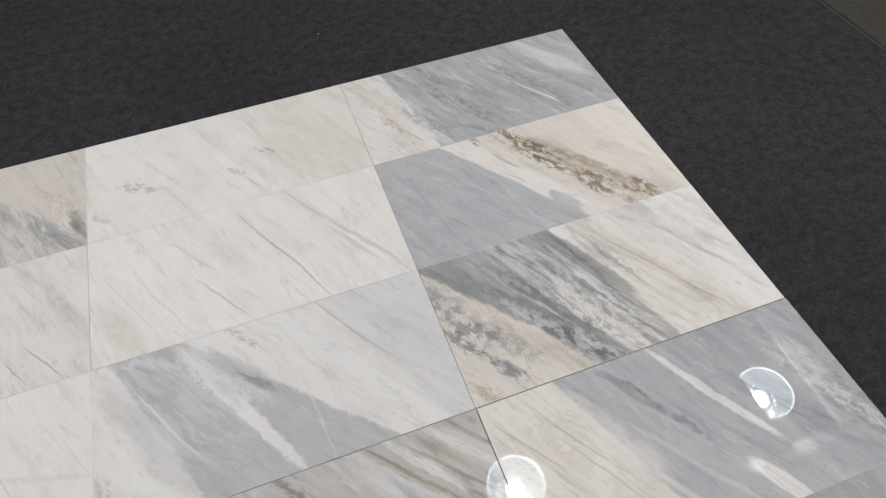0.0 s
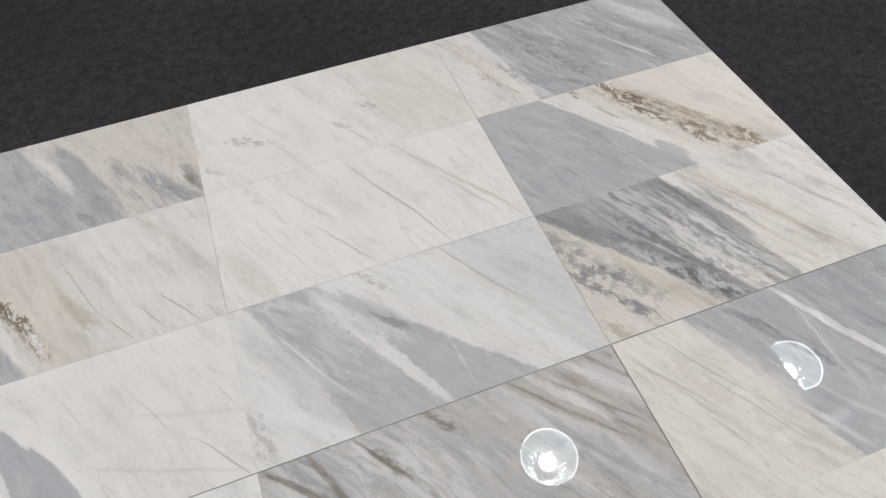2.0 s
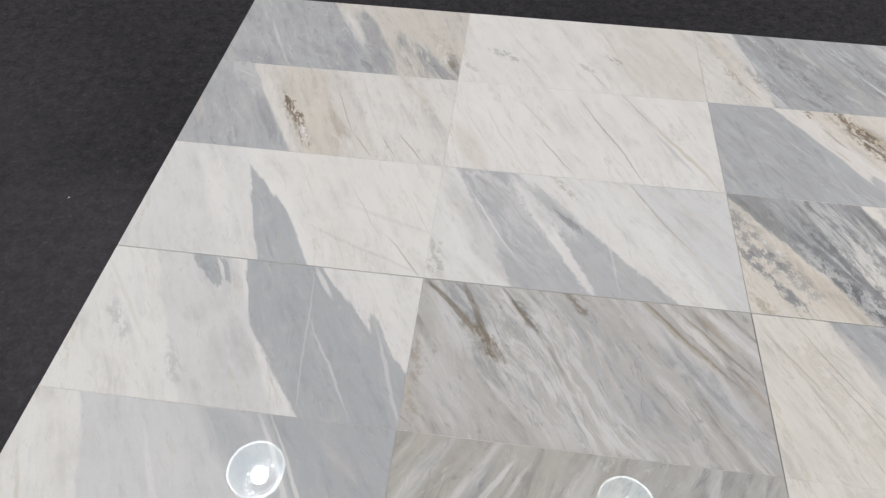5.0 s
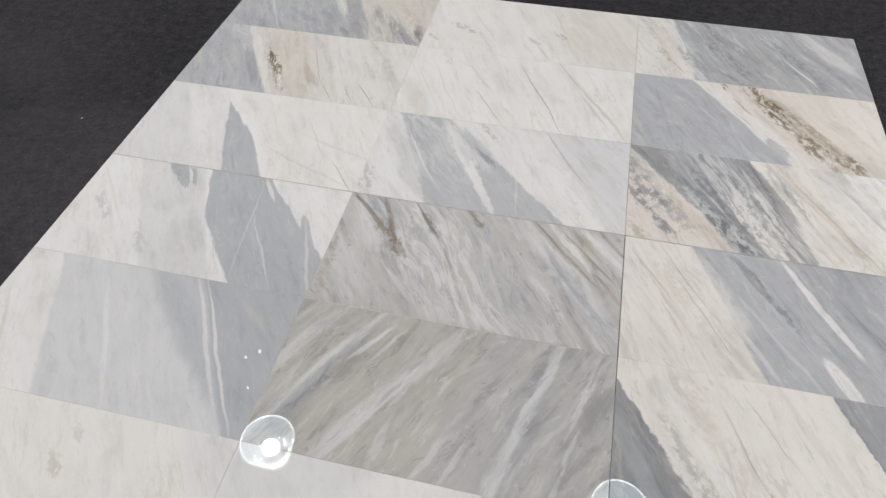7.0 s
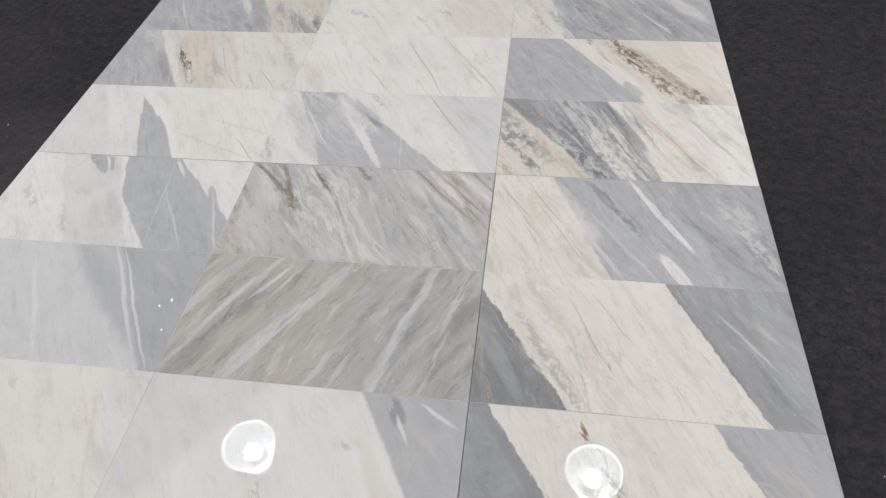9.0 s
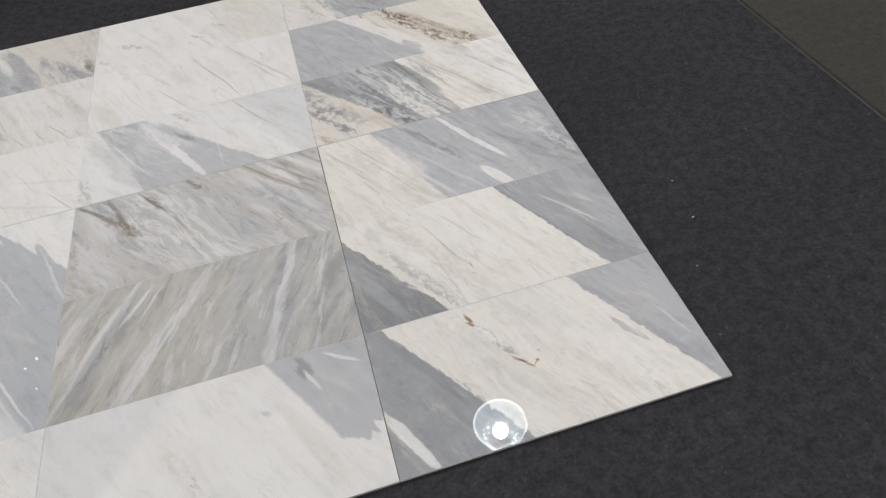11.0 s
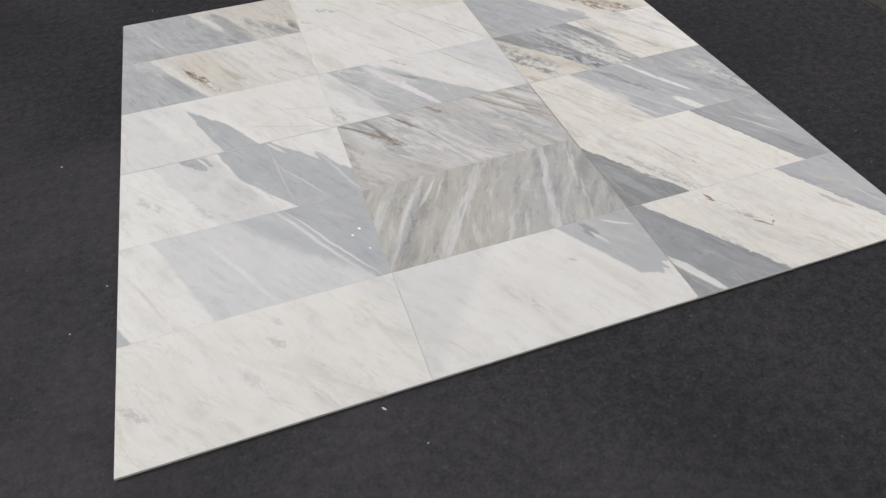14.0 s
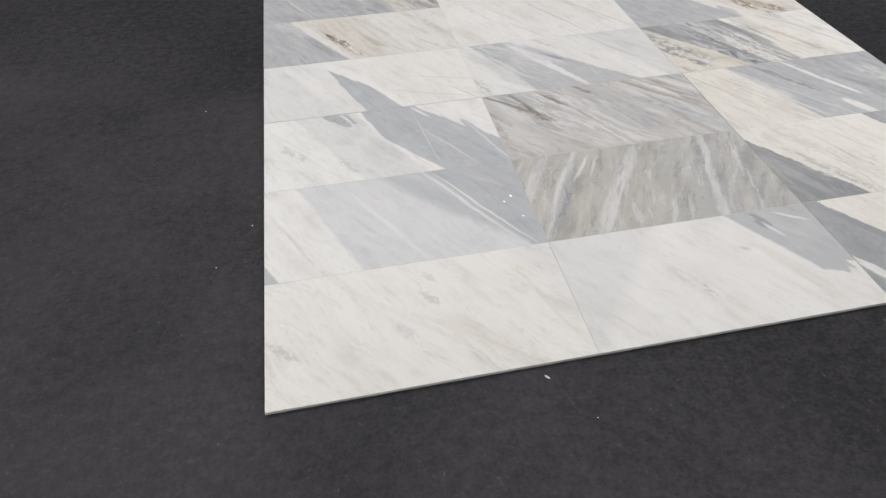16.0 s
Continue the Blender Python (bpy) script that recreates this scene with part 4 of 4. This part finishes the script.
# ---- lamps ----
def glowing_plastic(name, colour, strength, share):
    """Clear moulded acrylic: part passes what is behind, the rest is emission imitating bulb light."""
    k = Mat(name)
    t = k.t
    glow, clear, both = (t.nodes.new("ShaderNode" + n) for n in ("Emission", "BsdfTransparent", "MixShader"))
    glow.inputs["Color"].default_value = (*colour, 1)
    glow.inputs["Strength"].default_value = strength / share
    both.inputs[0].default_value = share
    for one, two in ((clear.outputs[0], both.inputs[1]), (glow.outputs[0], both.inputs[2]), (both.outputs[0], k.out.inputs["Surface"])):
        t.links.new(one, two)
    return k.m


# Bell, prisms and rim give off light of their own, imitating the bulb's glints.
ACRYLIC = glowing_plastic("prismatic_acrylic", (0.72, 0.90, 1.0), 5.0, 0.16)
PRISM = glowing_plastic("glowing_prism", (0.92, 0.98, 1.0), 24.0, 0.5)
BULB = glowing_plastic("clear_bulb_glass", (1.0, 0.99, 0.98), 14.0, 0.04)
RIM = glowing_plastic("moulded_rim", (0.90, 0.97, 1.0), 11.0, 0.5)
BALLAST = plain_material("grey_ballast_paint", (0.35, 0.35, 0.36), 0.5)


def high_bay():
    lamp = tagged(new("high_bay_lamp"), "lit industrial pendant lamp with a ribbed clear acrylic bell", "lamp", "high-bay lamps of the hall")
    bm = bmesh.new()
    lathe(bm, [(0.083, 0.36), (0.106, 0.31), (0.118, 0.27), (0.138, 0.235), (0.147, 0.19), (0.164, 0.155), (0.170, 0.12), (0.184, 0.08), (0.190, 0.04), (0.205, 0.004)], 72, 0.008)
    bell = part("bell", bm, ACRYLIC, lamp, "ribbed clear acrylic bell")
    bm = bmesh.new()
    rnd = random.Random(7)
    for r, z, count, size in ((0.110, 0.275, 14, 0.0150), (0.130, 0.238, 18, 0.0130), (0.146, 0.192, 22, 0.0095)):
        for i in range(count):
            u = 2 * math.pi * (i + 0.3 * (z > 0.2)) / count
            d = size * rnd.uniform(0.5, 1.25)
            m = Matrix.Translation(((r - 0.003) * math.cos(u), (r - 0.003) * math.sin(u), z)) @ Matrix.Rotation(u, 4, "Z") @ Matrix.Rotation(0.6, 4, "X")
            bmesh.ops.create_cone(bm, cap_ends=True, segments=4, radius1=d, radius2=0.3 * d, depth=0.8 * d, matrix=m @ Matrix.Diagonal((0.8, 0.75, 1.9, 1)))
    tagged(part("prism_rings", bm, PRISM, bell), "rings of moulded prisms that glow as glints", kind="stuff")
    bm = bmesh.new()
    lathe(bm, [(0.205, 0.003), (0.2135, -0.005), (0.2165, -0.004), (0.209, 0.005), (0.205, 0.003)], 110, 0.0035)
    part("rim", bm, RIM, lamp, "clear moulded rim")
    bm = bmesh.new()
    rings = lathe(bm, [(0.004, 0.085), (0.036, 0.09), (0.06, 0.108), (0.07, 0.138), (0.06, 0.166), (0.036, 0.182), (0.012, 0.186)], 24)
    bm.faces.new(list(reversed(rings[0])))
    bm.faces.new(rings[-1])
    part("bulb", bm, BULB, lamp, "lit clear glass bulb")
    bm = bmesh.new()
    tube(bm, 0, 0, 0.187, 0.36, 0.022, 20)
    part("socket", bm, BALLAST, lamp)
    bm = bmesh.new()
    rings = lathe(bm, [(0.095, 0.355), (0.1, 0.37), (0.1, 0.56), (0.09, 0.58), (0.03, 0.6)], 32)
    bm.faces.new(list(reversed(rings[0])))
    bm.faces.new(rings[-1])
    part("ballast_housing", bm, BALLAST, lamp)
    bm = bmesh.new()
    tube(bm, 0, 0, 0.59, TOP - LAMP_Z, 0.008)
    part("hanging_rod", bm, STEEL, lamp)
    return lamp


first = high_bay()
first.matrix_basis = pose(*LAMPS[0], LAMP_Z)
for x, y in LAMPS[1:]:
    copy_thing(first, pose(x, y, LAMP_Z))
for x, y in LAMPS:
    data = bpy.data.lights.new("bulb_light", "POINT")
    data.energy, data.shadow_soft_size, data.color = LAMP_WATTS, 0.062, (1.0, 0.964, 0.954)
    new("bulb_light", data).location = (x, y, LAMP_Z + 0.135)


def rail(x0, x1, y0, y1, z, label):
    """A hanging U-channel of folded sheet steel with rods up to the deck."""
    ob = tagged(new("suspended_rail"), label, "rail", "suspended rails below the roof")
    bm = bmesh.new()
    box(bm, x0, x1, y0, y1, z, z + 0.004)
    if x1 - x0 < y1 - y0:
        box(bm, x0, x0 + 0.004, y0, y1, z + 0.004, z + 0.04)
        box(bm, x1 - 0.004, x1, y0, y1, z + 0.004, z + 0.04)
    else:
        box(bm, x0, x1, y0, y0 + 0.004, z + 0.004, z + 0.04)
        box(bm, x0, x1, y1 - 0.004, y1, z + 0.004, z + 0.04)
    part("channel", bm, STEEL, ob)
    for f in (0.15, 0.85):
        bm = bmesh.new()
        along_y = y1 - y0 > x1 - x0
        tube(bm, (x0 + x1) / 2 if along_y else x0 + f * (x1 - x0), y0 + f * (y1 - y0) if along_y else (y0 + y1) / 2, z + 0.004, TOP, 0.005, 8)
        part("hanger_rod", bm, STEEL, ob)
    return ob


rail(2.520, 2.612, -2.0, 4.1, 3.35, "thin white steel channel hanging below the lamps")
rail(2.624, 2.752, -2.0, 4.1, 3.35, "thin white steel channel hanging below the lamps")
rail(3.78, 3.83, -2.5, 4.1, 4.2, "narrow white steel channel hanging near the roof")
rail(3.90, 3.95, -2.5, 4.1, 4.2, "narrow white steel channel hanging near the roof")
rail(2.84, 3.77, 0.42, 0.53, 4.2, "wide white steel cross channel hanging near the roof")


# ---- small litter on the carpet ----
CHIP = plain_material("white_stone_chip", (0.75, 0.74, 0.71), 0.6)


def chip(x, y, length, width, turn):
    """A broken splinter of stone."""
    bm = bmesh.new()
    rnd = random.Random(int(1000 * x + 77 * y))
    low, top = [], []
    for i in range(7):
        a = 2 * math.pi * i / 7
        r = rnd.uniform(0.75, 1.1)
        low.append(bm.verts.new((r * length / 2 * math.cos(a), r * width / 2 * math.sin(a), 0)))
        top.append(bm.verts.new((0.7 * r * length / 2 * math.cos(a), 0.6 * r * width / 2 * math.sin(a), width * rnd.uniform(0.4, 0.6))))
    for i in range(7):
        bm.faces.new((low[i], low[(i + 1) % 7], top[(i + 1) % 7], top[i]))
    bm.faces.new(top)
    bm.faces.new(list(reversed(low)))
    thing("stone_chip", bm, CHIP, "tiny white stone chip lying on charcoal carpet", "chip", "stone chips on the carpet", at=pose(x, y, 0, 0, 0, turn))


chip(-0.413, -0.943, 0.0140, 0.0040, -50)
chip(-0.354, -1.040, 0.0032, 0.0018, 0)
chip(-1.020, -0.528, 0.0048, 0.0018, 30)
chip(-0.945, -0.408, 0.0040, 0.0018, 10)
chip(1.056, -0.550, 0.0064, 0.0018, 10)
chip(1.071, -0.433, 0.0048, 0.0012, 0)
chip(0.995, -0.673, 0.0040, 0.0015, 60)
chip(0.307, 1.166, 0.0048, 0.0018, 0)
chip(-1.080, 0.116, 0.0048, 0.0018, 20)
chip(-0.813, 1.025, 0.0040, 0.0018, 0)
